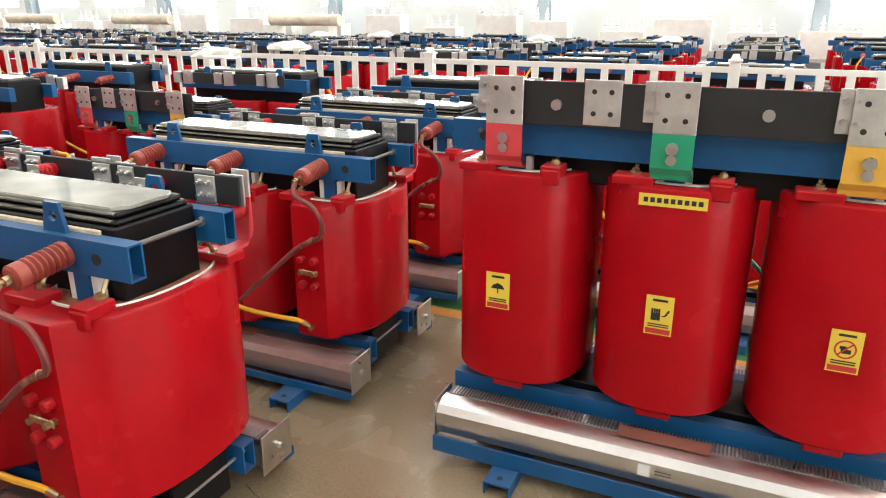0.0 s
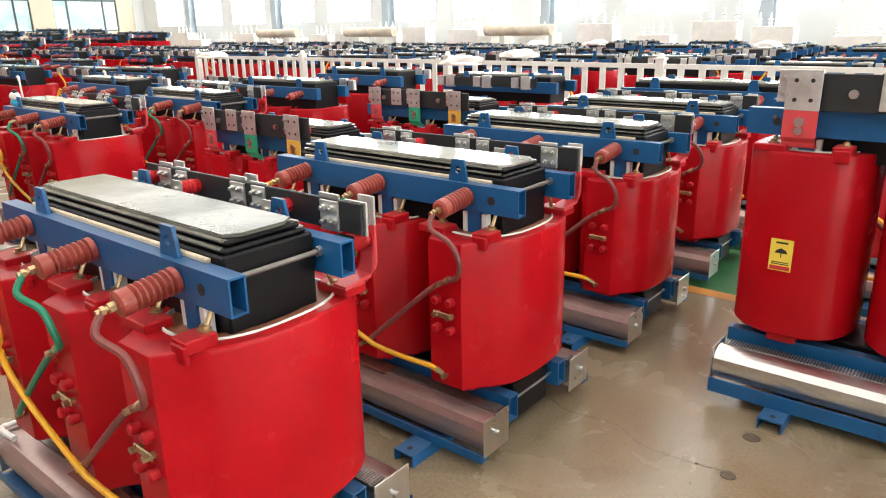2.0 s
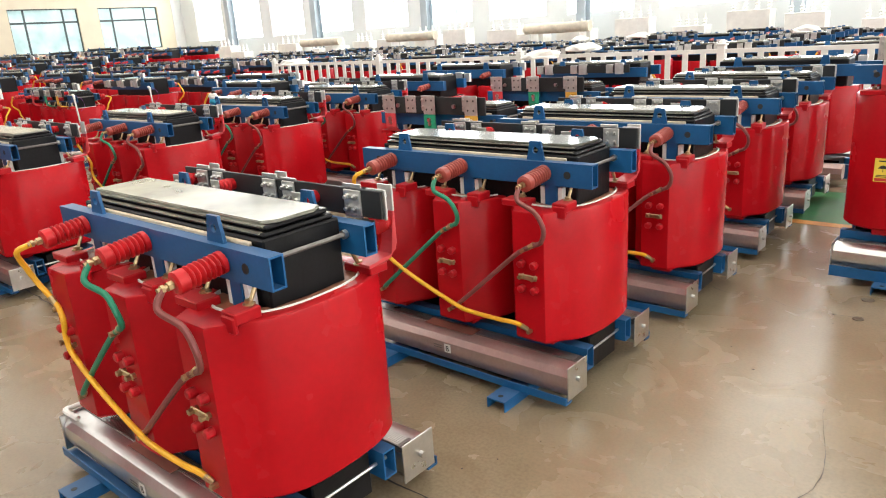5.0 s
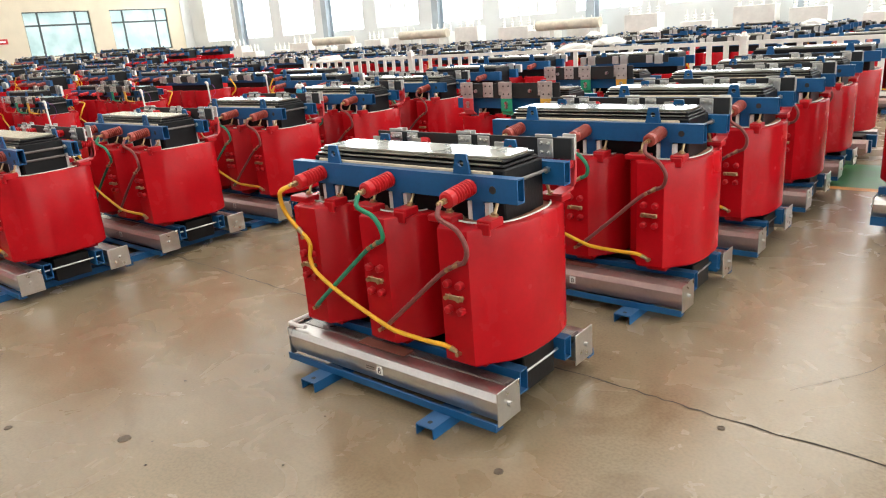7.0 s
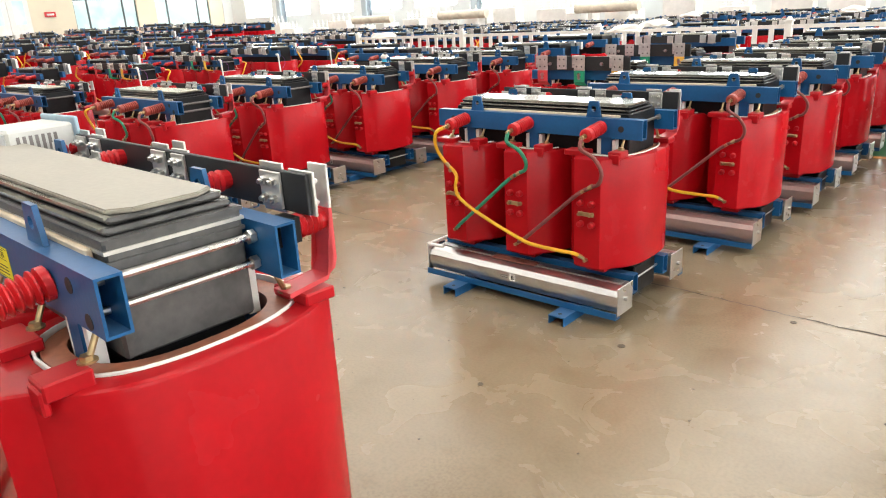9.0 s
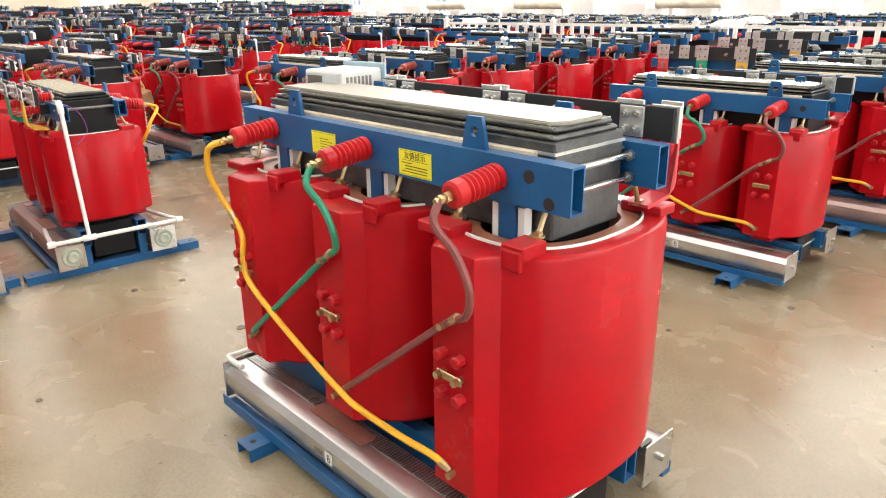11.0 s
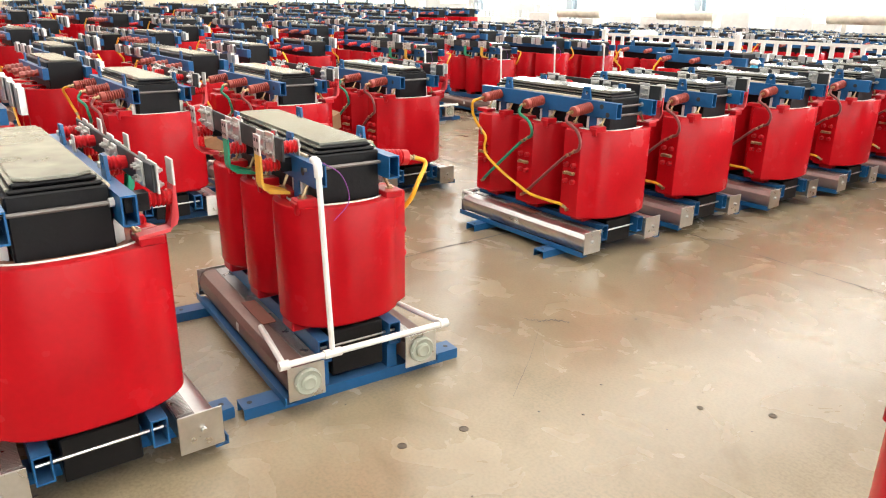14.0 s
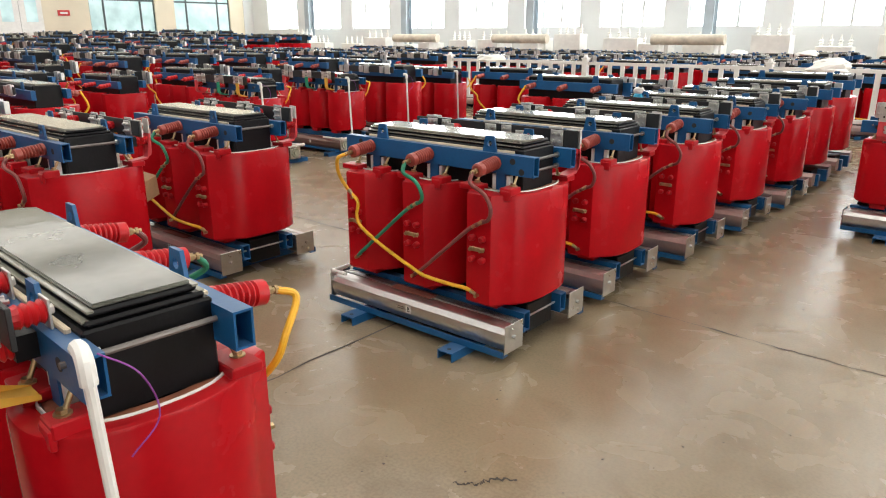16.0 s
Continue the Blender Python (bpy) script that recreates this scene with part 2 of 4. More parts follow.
# ---- dry-type transformers ----
def oval(cx, rx, ry, n=44, pad=0.0, half=0.078, back=1.0):
    """An oval outline; with pad, its -y side carries a raised flat tap face."""
    out = []
    for i in range(n):
        a = 2 * math.pi * (i + 0.5) / n
        c, s = math.cos(a), math.sin(a)
        e = 2 / 2.5
        x = rx * math.copysign(abs(c) ** e, c)
        y = ry * math.copysign(abs(s) ** e, s)
        if y > 0:
            y *= back
        if pad and y < 0 and abs(x) < half + 0.025:
            x = math.copysign(min(abs(x), half), x)
            y = -(ry + pad)
        out.append((cx + x, y))
    return out


SMALL = dict(pitch=0.462, rx=0.222, ry=0.32, z0=0.288, z1=0.895, b0=0.982, b1=1.085, by=0.21, bl=0.69, lug=0.397, top=1.15, fan=0.672, fyh=0.40, fyl=0.41, up=0.0, back=1.05, foot=0.385)
LARGE = dict(pitch=0.556, rx=0.266, ry=0.345, z0=0.318, z1=1.037, b0=1.133, b1=1.253, by=0.215, bl=0.785, lug=0.445, top=1.333, fan=0.755, fyh=0.435, fyl=0.45, up=0.01, back=1.1, foot=0.43)
TALL = dict(pitch=0.545, rx=0.256, ry=0.31, z0=0.335, z1=1.14, b0=1.195, b1=1.305, by=0.21, bl=0.80, lug=0.44, top=1.375, fan=0.775, fyh=0.44, fyl=0.42, up=0.03, back=1.0, foot=0.48)
PIPED = dict(pitch=0.44, rx=0.212, ry=0.265, z0=0.335, z1=0.88, b0=0.975, b1=1.072, by=0.195, bl=0.665, lug=0.36, top=1.13, fan=0.69, fyh=0.365, fyl=0.365, up=0.0, back=1.05, foot=0.575)
MIDTALL = dict(pitch=0.46, rx=0.22, ry=0.30, z0=0.28, z1=0.80, b0=0.875, b1=0.975, by=0.21, bl=0.69, lug=0.40, top=1.055, fan=0.68, fyh=0.415, fyl=0.40, up=0.0, back=1.0, foot=0.36)


def bushing(parent, x, y, z, material, length=0.17):
    prof = [(0.030, 0.0), (0.037, 0.004), (0.037, 0.02)]
    h = 0.024
    while h < length - 0.045:
        prof += [(0.027, h), (0.037, h + 0.006), (0.037, h + 0.010), (0.027, h + 0.016)]
        h += 0.0175
    prof += [(0.036, length - 0.038), (0.036, length - 0.006), (0.026, length)]
    b = part("bushing", lathe(prof, pose(x, y, z, 97, 0, 0), 16), material, parent, smooth=True)
    e = (x, y - length, z - length * 0.12)
    bm = cyl(e, (x, e[1] - 0.018, e[2] - 0.002), 0.014, 6)
    cyl((x, e[1] - 0.018, e[2] - 0.002), (x, e[1] - 0.05, e[2] - 0.005), 0.008, 8, bm=bm)
    cyl((x, e[1] - 0.028, e[2] - 0.003), (x, e[1] - 0.038, e[2] - 0.004), 0.013, 6, bm=bm)
    part("terminal_stud", bm, BRASS, b, "brass stud with nuts")
    return Vector((x, e[1] - 0.035, e[2] - 0.004))


def lifting_lug(beam, x, y, z):
    o = [(x - 0.05, z - 0.035), (x + 0.05, z - 0.035), (x + 0.045, z), (x + 0.028, z + 0.085), (x - 0.028, z + 0.085), (x - 0.045, z)]
    own = bmesh.new()
    k, n = len(o), 12
    hole = [(x + 0.015 * math.cos(2 * math.pi * i / n), z + 0.045 + 0.015 * math.sin(2 * math.pi * i / n)) for i in range(n)]
    # plate around a real hole
    for yy in (y - 0.006, y + 0.006):
        vo = [own.verts.new((u, yy, v)) for u, v in o]
        vi = [own.verts.new((u, yy, v)) for u, v in hole]
        eo = [own.edges.new((vo[i], vo[(i + 1) % k])) for i in range(k)]
        ei = [own.edges.new((vi[i], vi[(i + 1) % n])) for i in range(n)]
        bmesh.ops.triangle_fill(own, edges=eo + ei, use_beauty=True)
        if yy < y:
            first = (vo, vi)
    for a, b in ((first[0], vo), (first[1], vi)):
        for i in range(len(a)):
            own.faces.new((a[i], a[(i + 1) % len(a)], b[(i + 1) % len(a)], b[i]))
    bmesh.ops.recalc_face_normals(own, faces=own.faces[:])
    part("lifting_lug", own, BLUE, beam)


def hollow_beam(x0, x1, y0, y1, z0, z1, w=0.006):
    """A rectangular tube, open at both ends."""
    own = bmesh.new()
    a = [(y0, z0), (y1, z0), (y1, z1), (y0, z1)]
    b = [(y0 + w, z0 + w), (y1 - w, z0 + w), (y1 - w, z1 - w), (y0 + w, z1 - w)]
    v = [[own.verts.new((x, *p)) for p in o] for x in (x0, x1) for o in (a, b)]
    for i in range(4):
        j = (i + 1) % 4
        own.faces.new((v[0][i], v[0][j], v[2][j], v[2][i]))
        own.faces.new((v[1][i], v[1][j], v[3][j], v[3][i]))
        own.faces.new((v[0][i], v[0][j], v[1][j], v[1][i]))
        own.faces.new((v[2][i], v[2][j], v[3][j], v[3][i]))
    bmesh.ops.recalc_face_normals(own, faces=own.faces[:])
    return own


def fan_bar(unit, p, s, cover, tag=""):
    """A cross-flow fan along one long side; s = -1 or 1 gives the side."""
    f, y1 = p["fan"], p["fyh"] if s < 0 else p["fyl"]
    y0 = y1 - 0.15
    z0, z1 = 0.075 + p["up"], 0.215 + p["up"]
    prof = [(y0 + 0.05, z1), (y1 - 0.05, z1), (y1 - 0.022, z1 - 0.012), (y1 - 0.004, z1 - 0.04), (y1, z1 - 0.07), (y1 - 0.004, z1 - 0.1), (y1 - 0.016, z0 + 0.012), (y1 - 0.03, z0), (y0 + 0.02, z0), (y0, z0 + 0.03), (y0, z1 - 0.03)]
    fan = part("fan_cover", prism([(s * a, b) for a, b in prof], "x", -f, f), cover, unit, "long rounded steel cooling fan cover", smooth=True)
    for x in (-f - 0.002, f + 0.002):
        d = 0.006 if x > 0 else -0.006
        ya, yb = sorted((s * (y0 - 0.012), s * (y1 + 0.006)))
        e = part("end_plate", box(min(x, x + d), max(x, x + d), ya, yb, z0 - 0.008, z1 + 0.012, 0.002), STEEL, fan)
        bm = cyl((x + d, s * (y1 - 0.07), z0 + 0.075), (x + d * 4, s * (y1 - 0.07), z0 + 0.075), 0.012, 8)
        part("bolt", bm, STEEL, e)
    # outlet grille on the upper inner edge
    bm = bmesh.new()
    n = 120
    for i in range(n):
        x = -f + 0.03 + (2 * f - 0.06) * i / (n - 1)
        ya, yb = sorted((s * (y0 - 0.004), s * (y0 + 0.055)))
        box(x - 0.0028, x + 0.0028, ya, yb, z1 - 0.002, z1 + 0.0055, bm=bm)
    part("grille", bm, STEEL, fan)
    ya, yb = sorted((s * (y0 - 0.006), s * (y0 + 0.058)))
    part("air_slot", box(-f + 0.012, f - 0.012, ya, yb, z1 - 0.004, z1 + 0.003), GRILLE, fan)
    part("tag_card", box(-0.12 - 0.09, 0.10, *sorted((s * (y0 + 0.02), s * (y1 - 0.06))), z1 + 0.007, z1 + 0.0095), NOTE, fan, "brown printed tag card")
    yy = s * (y1 + 0.0012)
    part("sticker", box(-0.03, 0.01, *sorted((yy, yy + s * 0.001)), z0 + 0.05, z0 + 0.095), WHITE, fan)
    for k in range(2):
        part("print_line", box(-0.10, -0.045, *sorted((yy, yy + s * 0.001)), z0 + 0.065 + 0.012 * k, z0 + 0.069 + 0.012 * k), GRILLE, fan)
    if tag:
        text("letter", tag, 0.04, INK, fan, pose(-0.01, yy + s * 0.0015, z0 + 0.058, 90, 0, 0 if s < 0 else 180), True)
    return fan


def text(name, words, size, material, parent, m, centre=True):
    cu = bpy.data.curves.new(name, "FONT")
    cu.body, cu.size, cu.extrude = words, size, 0.0004
    cu.align_x = "CENTER" if centre else "LEFT"
    tmp = new(name, cu)
    dg = bpy.context.evaluated_depsgraph_get()
    me = bpy.data.meshes.new_from_object(tmp.evaluated_get(dg))
    bpy.data.objects.remove(tmp)
    me.materials.clear()
    me.materials.append(material)
    ob = new(name, me)
    ob.parent = parent
    ob.matrix_basis = m
    return ob


def core_and_frame(unit, p, film=True, rods=1, sheet=None):
    bl, by, b0, b1, top = p["bl"], p["by"], p["b0"], p["b1"], p["top"]
    # stepped top yoke
    steps = [(b0 - 0.10, top - 0.045, 0.150), (top - 0.045, top - 0.030, 0.138), (top - 0.027, top - 0.012, 0.124)]
    ye = p["pitch"] + 0.125
    y = None
    for i, (a, b, w) in enumerate(steps):
        bm = box(-ye + 0.01 * i, ye - 0.01 * i, -w, w, a, b, 0.006)
        if i == 0:
            y = part("core_yoke", bm, BLACK if film else LAMIN, unit, "black coated laminated core yoke" if film else "grey laminated core yoke")
        if i:
            part("yoke_step", bm, BLACK if film else LAMIN, y)
            for q in (-1, 1):
                part("step_edge", box(-ye + 0.02, ye - 0.03, *sorted((q * (w - 0.012), q * (w + 0.003))), b - 0.004, b + 0.0012), FILM, y)
    part("top_sheet", prism([(-ye + 0.03, -0.112), (ye - 0.05, -0.115), (ye - 0.02, -0.07), (ye - 0.02, 0.07), (ye - 0.05, 0.115), (-ye + 0.03, 0.112)], "z", top - 0.011, top, bevel=0.003), FILM if sheet is None else sheet, y, "glossy film-covered top sheet")
    if not film:
        for k in range(4):
            zz = top - 0.05 - 0.022 * k
            bm = box(-ye - 0.004, ye + 0.004, -0.153, 0.153, zz - 0.004, zz + 0.004)
            part("lamination_band", bm, COVER if k % 2 else LAMIN, y)
    bm = box(-p["pitch"] - 0.17, p["pitch"] + 0.17, -0.13, 0.13, 0.085, p["z0"] - 0.03, 0.006)
    part("bottom_yoke", bm, BLACK, unit)
    # spacer strip between core and clamp
    for s in (-1, 1):
        bm = box(-ye + 0.05, ye - 0.05, *sorted((s * 0.152, s * 0.166)), b1 - 0.03, b1 + 0.012, 0.003)
        part("spacer_strip", bm, INSUL, y)
    for s in (-1, 1):
        w = 0.052
        ya, yb = sorted((s * (by - w), s * by))
        beam = part("clamp_beam", hollow_beam(-bl, bl, ya, yb, b0, b1), BLUE, unit, "blue rectangular steel clamp beam")
        for x in (-p["lug"], p["lug"]):
            lifting_lug(beam, x, s * (by - w / 2), b1 + 0.0)
        for x in (-bl + 0.12, bl - 0.12):
            zh = (b0 + b1) / 2
            if rods > 1:
                x, zh = x * 0.985, zh + 0.02
                xq, zq = x * 1.10, b0 + 0.022
                part("bolt_hole", cyl((xq, s * (by - 0.004), zq), (xq, s * (by + 0.0015), zq), 0.017, 14), INK, beam)
            # solid black disc painted for the shade inside the bolt hole
            part("bolt_hole", cyl((x, s * (by - 0.004), zh), (x, s * (by + 0.0015), zh), 0.017, 14), INK, beam)
        for i in (-1, 0, 1):
            x = i * p["pitch"] + 0.015
            part("tie_plate", box(x - 0.03, x + 0.03, *sorted((s * (by - 0.045), s * (by - 0.015))), p["z1"] - 0.06, b0, 0.002), BLUE, unit)
            for e in (-0.045, 0.045):
                part("spacer", box(x + e - 0.0105, x + e + 0.0105, *sorted((s * (by - 0.05), s * (by - 0.02))), p["z1"] - 0.03, b0 - 0.012), WHITE, unit)
        # lower clamp
        part("lower_clamp", hollow_beam(-bl + 0.02, bl - 0.02, *sorted((s * (by - 0.05), s * (by + 0.01))), p["z0"] - 0.155, p["z0"] - 0.045), BLUE, unit)
        for x in (-p["foot"], p["foot"]):
            part("pedestal", box(x - 0.04, x + 0.04, *sorted((s * (by - 0.045), s * (by + 0.005))), 0.0515, p["z0"] - 0.155), BLUE, unit)
        for sx in (-1, 1):
            if s > 0:
                part("lower_tie_rod", cyl((sx * (bl - 0.06), -by, p["z0"] - 0.10), (sx * (bl - 0.06), by, p["z0"] - 0.10), 0.007, 8), STEEL, unit)
        # rail under the fan
        fy = p["fyh"] if s < 0 else p["fyl"]
        bm = box(-p["fan"] - 0.005, p["fan"] + 0.005, *sorted((s * (fy - 0.03), s * (fy + 0.022))), 0.0517, 0.058 + p["up"])
        box(-p["fan"] - 0.005, p["fan"] + 0.005, *sorted((s * (fy + 0.016), s * (fy + 0.022))), 0.058 + p["up"], 0.088 + p["up"], bm=bm)
        part("fan_rail", bm, BLUE, unit)
    f, zz = -p["fan"], 0.222 + p["up"]
    ya, yb = -p["fyh"] + 0.05, p["fyl"] - 0.06
    if p is not PIPED:
        part("drain_pipe", tube(glide([(f + 0.10, ya - 0.02, zz + 0.012), (f - 0.005, ya - 0.025, zz + 0.012), (f - 0.04, ya + 0.0, zz + 0.005), (f - 0.045, ya + 0.05, zz), (f - 0.045, yb - 0.05, zz), (f - 0.04, yb, zz + 0.005), (f - 0.0, yb + 0.02, zz + 0.012)], 5), 0.0115, 8), WHITE, unit, "white plastic conduit round the fan ends", smooth=True)
    for x in (-p["foot"], p["foot"]):
        bm = box(x - 0.05, x + 0.05, -0.545, 0.545, 0.045, 0.0515)
        for a in (x - 0.05, x + 0.044):
            box(a, a + 0.006, -0.545, 0.545, 0.0, 0.045, bm=bm)
        foot = part("foot_channel", bm, BLUE, unit, "blue steel channel foot")
        for s in (-1, 1):
            # black disc in place of the hole's dark inside
            part("bolt_hole", cyl((x, s * 0.505, 0.0515), (x, s * 0.505, 0.0525), 0.012, 12), INK, foot)
    for sx in (-1, 1):
        for k in range(rods):
            zz = b1 - 0.035 - 0.06 * k
            x = sx * (p["pitch"] + 0.145 + 0.0 * k)
            bm = cyl((x, -by + 0.01, zz), (x, by + 0.012, zz), 0.008, 8)
            rod = part("tie_rod", bm, GRILLE if film else STEEL, unit)
            part("nut", cyl((x, by - 0.07, zz), (x, by - 0.054, zz), 0.016, 6), STEEL, rod)


def coils(unit, p, pad=True, hv=-1):
    for i in (-1, 0, 1):
        cx = i * p["pitch"]
        outer = oval(cx, p["rx"], p["ry"], pad=0.04 if pad else 0.0, back=p["back"])
        if hv > 0:
            outer = [(2 * cx - x, -y) for x, y in outer]
        inner = [(cx + 0.81 * rxx, 0.80 * ryy) for rxx, ryy in ((a - cx, b) for a, b in oval(cx, p["rx"], p["ry"], back=p["back"]))]
        coil = part("coil", ringed(outer, inner, p["z0"], p["z1"]), RED, unit, "glossy red cast resin coil", smooth=True)
        o2 = [(cx + 0.80 * (a - cx), 0.79 * b) for a, b in oval(cx, p["rx"], p["ry"], 32, back=p["back"])]
        i2 = [(cx + 0.782 * (a - cx), 0.773 * b) for a, b in oval(cx, p["rx"], p["ry"], 32, back=p["back"])]
        part("insulating_ring", ringed(o2, i2, p["z0"] + 0.01, p["z1"] + 0.005, 0.002), WHITE, coil, "white insulating ring", smooth=True)
        o3 = [(cx + 0.76 * (a - cx), 0.75 * b) for a, b in oval(cx, p["rx"], p["ry"], 32, back=p["back"])]
        i3 = [(cx + 0.60 * (a - cx), 0.6 * b) for a, b in oval(cx, p["rx"], p["ry"], 32, back=p["back"])]
        part("inner_winding", ringed(o3, i3, p["z0"] + 0.01, p["z1"] - 0.004, 0.004), WINDING, coil, "brown inner winding edge", smooth=True)
        part("core_limb", box(cx - 0.11, cx + 0.11, -0.13, 0.13, p["z0"] - 0.035, p["b0"] - 0.08), BLACK, unit)
        for sx in (-1, 1):
            for sy in (-1, 1):
                w, d, h = (0.066, 0.042, 0.026) if sx * sy > 0 else (0.036, 0.046, 0.034)
                bx, yy = cx + sx * 0.53 * p["rx"], sy * (p["ry"] - 0.068)
                bm = box(bx - w, bx + w, yy - d, yy + d, p["z1"] - 0.004, p["z1"] + h, 0.004)
                if sx * sy < 0:
                    box(bx - w + 0.004, bx + w - 0.004, *sorted((yy + sy * (d - 0.01), yy + sy * (d + 0.006))), p["z1"] - 0.03, p["z1"] + h - 0.012, 0.004, bm=bm)
                blk = part("support_block", bm, REDBLK, unit)
                bm = cyl((bx, sy * (p["by"] + 0.012), p["z1"] + h - 0.002), (bx, sy * (p["by"] - 0.02), p["b0"]), 0.007, 8)
                cyl((bx, sy * (p["by"] + 0.012), p["z1"] + h + 0.004), (bx, sy * (p["by"] + 0.012), p["z1"] + h + 0.014), 0.0135, 6, bm=bm)
                cyl((bx, sy * (p["by"] + 0.012), p["z1"] + h), (bx, sy * (p["by"] + 0.012), p["z1"] + h + 0.004), 0.02, 12, bm=bm)
                part("bolt", bm, BRASS, blk)
        for sy in (-1, 1):
            bm = box(cx - 0.06, cx + 0.06, *sorted((sy * 0.17, sy * 0.265)), p["z0"] - 0.0445, p["z0"] + 0.02, 0.006)
            part("bottom_block", bm, REDBLK, unit)
        if pad:
            yf = hv * (p["ry"] + 0.04)
            zc = p["z0"] + 0.515 * (p["z1"] - p["z0"])
            for dz in (0.058, -0.058):
                for dx in (-0.033, 0.033):
                    bm = cyl((cx + dx, yf, zc + dz), (cx + dx, yf + hv * 0.024, zc + dz), 0.0175, 12)
                    cyl((cx + dx, yf + hv * 0.024, zc + dz), (cx + dx, yf + hv * 0.029, zc + dz), 0.0175, 12, 0.012, bm=bm)
                    part("tap_boss", bm, REDBLK, coil, smooth=True)
            bm = box(cx - 0.048, cx + 0.048, *sorted((yf + hv * 0.012, yf + hv * 0.018)), zc - 0.012, zc + 0.012, 0.003)
            for dx in (-0.033, 0.033):
                cyl((cx + dx, yf, zc), (cx + dx, yf + hv * 0.034, zc), 0.011, 6, bm=bm)
            part("tap_link", bm, BRASS, coil, "metal tap link with two nuts")


def cable(unit, name, mtl, pts, r, joints):
    c = part(name, tube(glide(pts, 7), r, 9), mtl, unit, smooth=True)
    for a, b in joints:
        a, b = Vector(a), Vector(b)
        bm = cyl(a, b, r * 1.25, 8, r * 0.9)
        d = (b - a).normalized()
        q = b + d * 0.012
        cyl((q.x, q.y + 0.01, q.z), (q.x, q.y - 0.022, q.z), 0.011, 6, bm=bm)
        part("cable_lug", bm, BRASS, c, "tinned cable lug and nut")


def hv_side(unit, p, bmat):
    """Three bushings on the beam and the yellow, green and brown delta leads."""
    tips = [bushing(unit, i * p["pitch"] - 0.005, -p["by"], (p["b0"] + p["b1"]) / 2 + 0.005, bmat) for i in (-1, 0, 1)]
    f = -(p["ry"] + 0.04)
    z0, h, c = p["z0"], p["z1"] - p["z0"], p["pitch"]
    r = 0.0108
    t = tips[0]
    cable(unit, "yellow_cable", YELLOW, [t, t + Vector((-0.03, -0.045, -0.025)), (-c - 0.075, f - 0.07, z0 + h * 1.03), (-c - 0.07, f - 0.045, z0 + h * 0.92), (-c - 0.03, f - 0.022, z0 + h * 0.81), (-c + 0.02, f - 0.024, z0 + h * 0.755), (-c + 0.045, f - 0.028, z0 + h * 0.70), (-c + 0.035, f - 0.03, z0 + h * 0.58), (-c + 0.075, f - 0.032, z0 + h * 0.475),
          (-0.45 * c, f - 0.036, z0 + h * 0.335), (0.12 * c, f - 0.036, z0 + h * 0.18), (0.32 * c, f - 0.034, z0 + h * 0.15), (0.65 * c, f - 0.03, z0 + h * 0.14), (c - 0.07, f - 0.02, z0 + h * 0.135), (c - 0.025, f - 0.01, z0 + h * 0.11)], r,
          [((-c - 0.035, f - 0.024, z0 + h * 0.825), (-c - 0.005, f - 0.022, z0 + h * 0.775)), ((c - 0.04, f - 0.014, z0 + h * 0.12), (c - 0.01, f - 0.006, z0 + h * 0.095))])
    t = tips[1]
    cable(unit, "green_cable", GREEN, [t, t + Vector((0.012, -0.028, -0.05)), (0.06, f - 0.05, z0 + h * 1.04), (0.10, f - 0.045, z0 + h * 0.95), (0.09, f - 0.032, z0 + h * 0.86), (0.03, f - 0.022, z0 + h * 0.805), (-0.04, f - 0.022, z0 + h * 0.73), (-0.5 * c, f - 0.025, z0 + h * 0.46), (-c + 0.05, f - 0.018, z0 + h * 0.21), (-c + 0.01, f - 0.008, z0 + h * 0.155)], r,
          [((0.05, f - 0.024, z0 + h * 0.825), (0.01, f - 0.02, z0 + h * 0.785)), ((-c + 0.03, f - 0.012, z0 + h * 0.18), (-c + 0.01, f - 0.006, z0 + h * 0.15))])
    t = tips[2]
    cable(unit, "brown_cable", BROWN, [t, t + Vector((0.012, -0.028, -0.05)), (c + 0.065, f - 0.05, z0 + h * 1.03), (c + 0.105, f - 0.045, z0 + h * 0.92), (c + 0.085, f - 0.032, z0 + h * 0.81), (c + 0.02, f - 0.022, z0 + h * 0.755), (c - 0.06, f - 0.022, z0 + h * 0.67), (0.5 * c, f - 0.025, z0 + h * 0.42), (0.06, f - 0.018, z0 + h * 0.175), (0.015, f - 0.008, z0 + h * 0.13)], r,
          [((c + 0.045, f - 0.024, z0 + h * 0.78), (c + 0.0, f - 0.02, z0 + h * 0.735)), ((0.035, f - 0.012, z0 + h * 0.15), (0.012, f - 0.006, z0 + h * 0.12))])


def plate_with_bolts(unit, x0, x1, y, z0, z1, s=1, mtl=None, bolts=True):
    pl = part("busbar_plate", box(x0, x1, *sorted((y, y + s * 0.008)), z0, z1, 0.0015), mtl or TIN, unit)
    for fx in (0.27, 0.73):
        for fz in (0.26, 0.74):
            # where there is no bolt, a black disc gives the hole's shade
            repeat("bolt" if bolts else "bolt_hole", STEEL if bolts else INK, pl, (x0 + fx * (x1 - x0), y + s * (0.0 if bolts else 0.006), z0 + fz * (z1 - z0)), s)


SHARED = {}


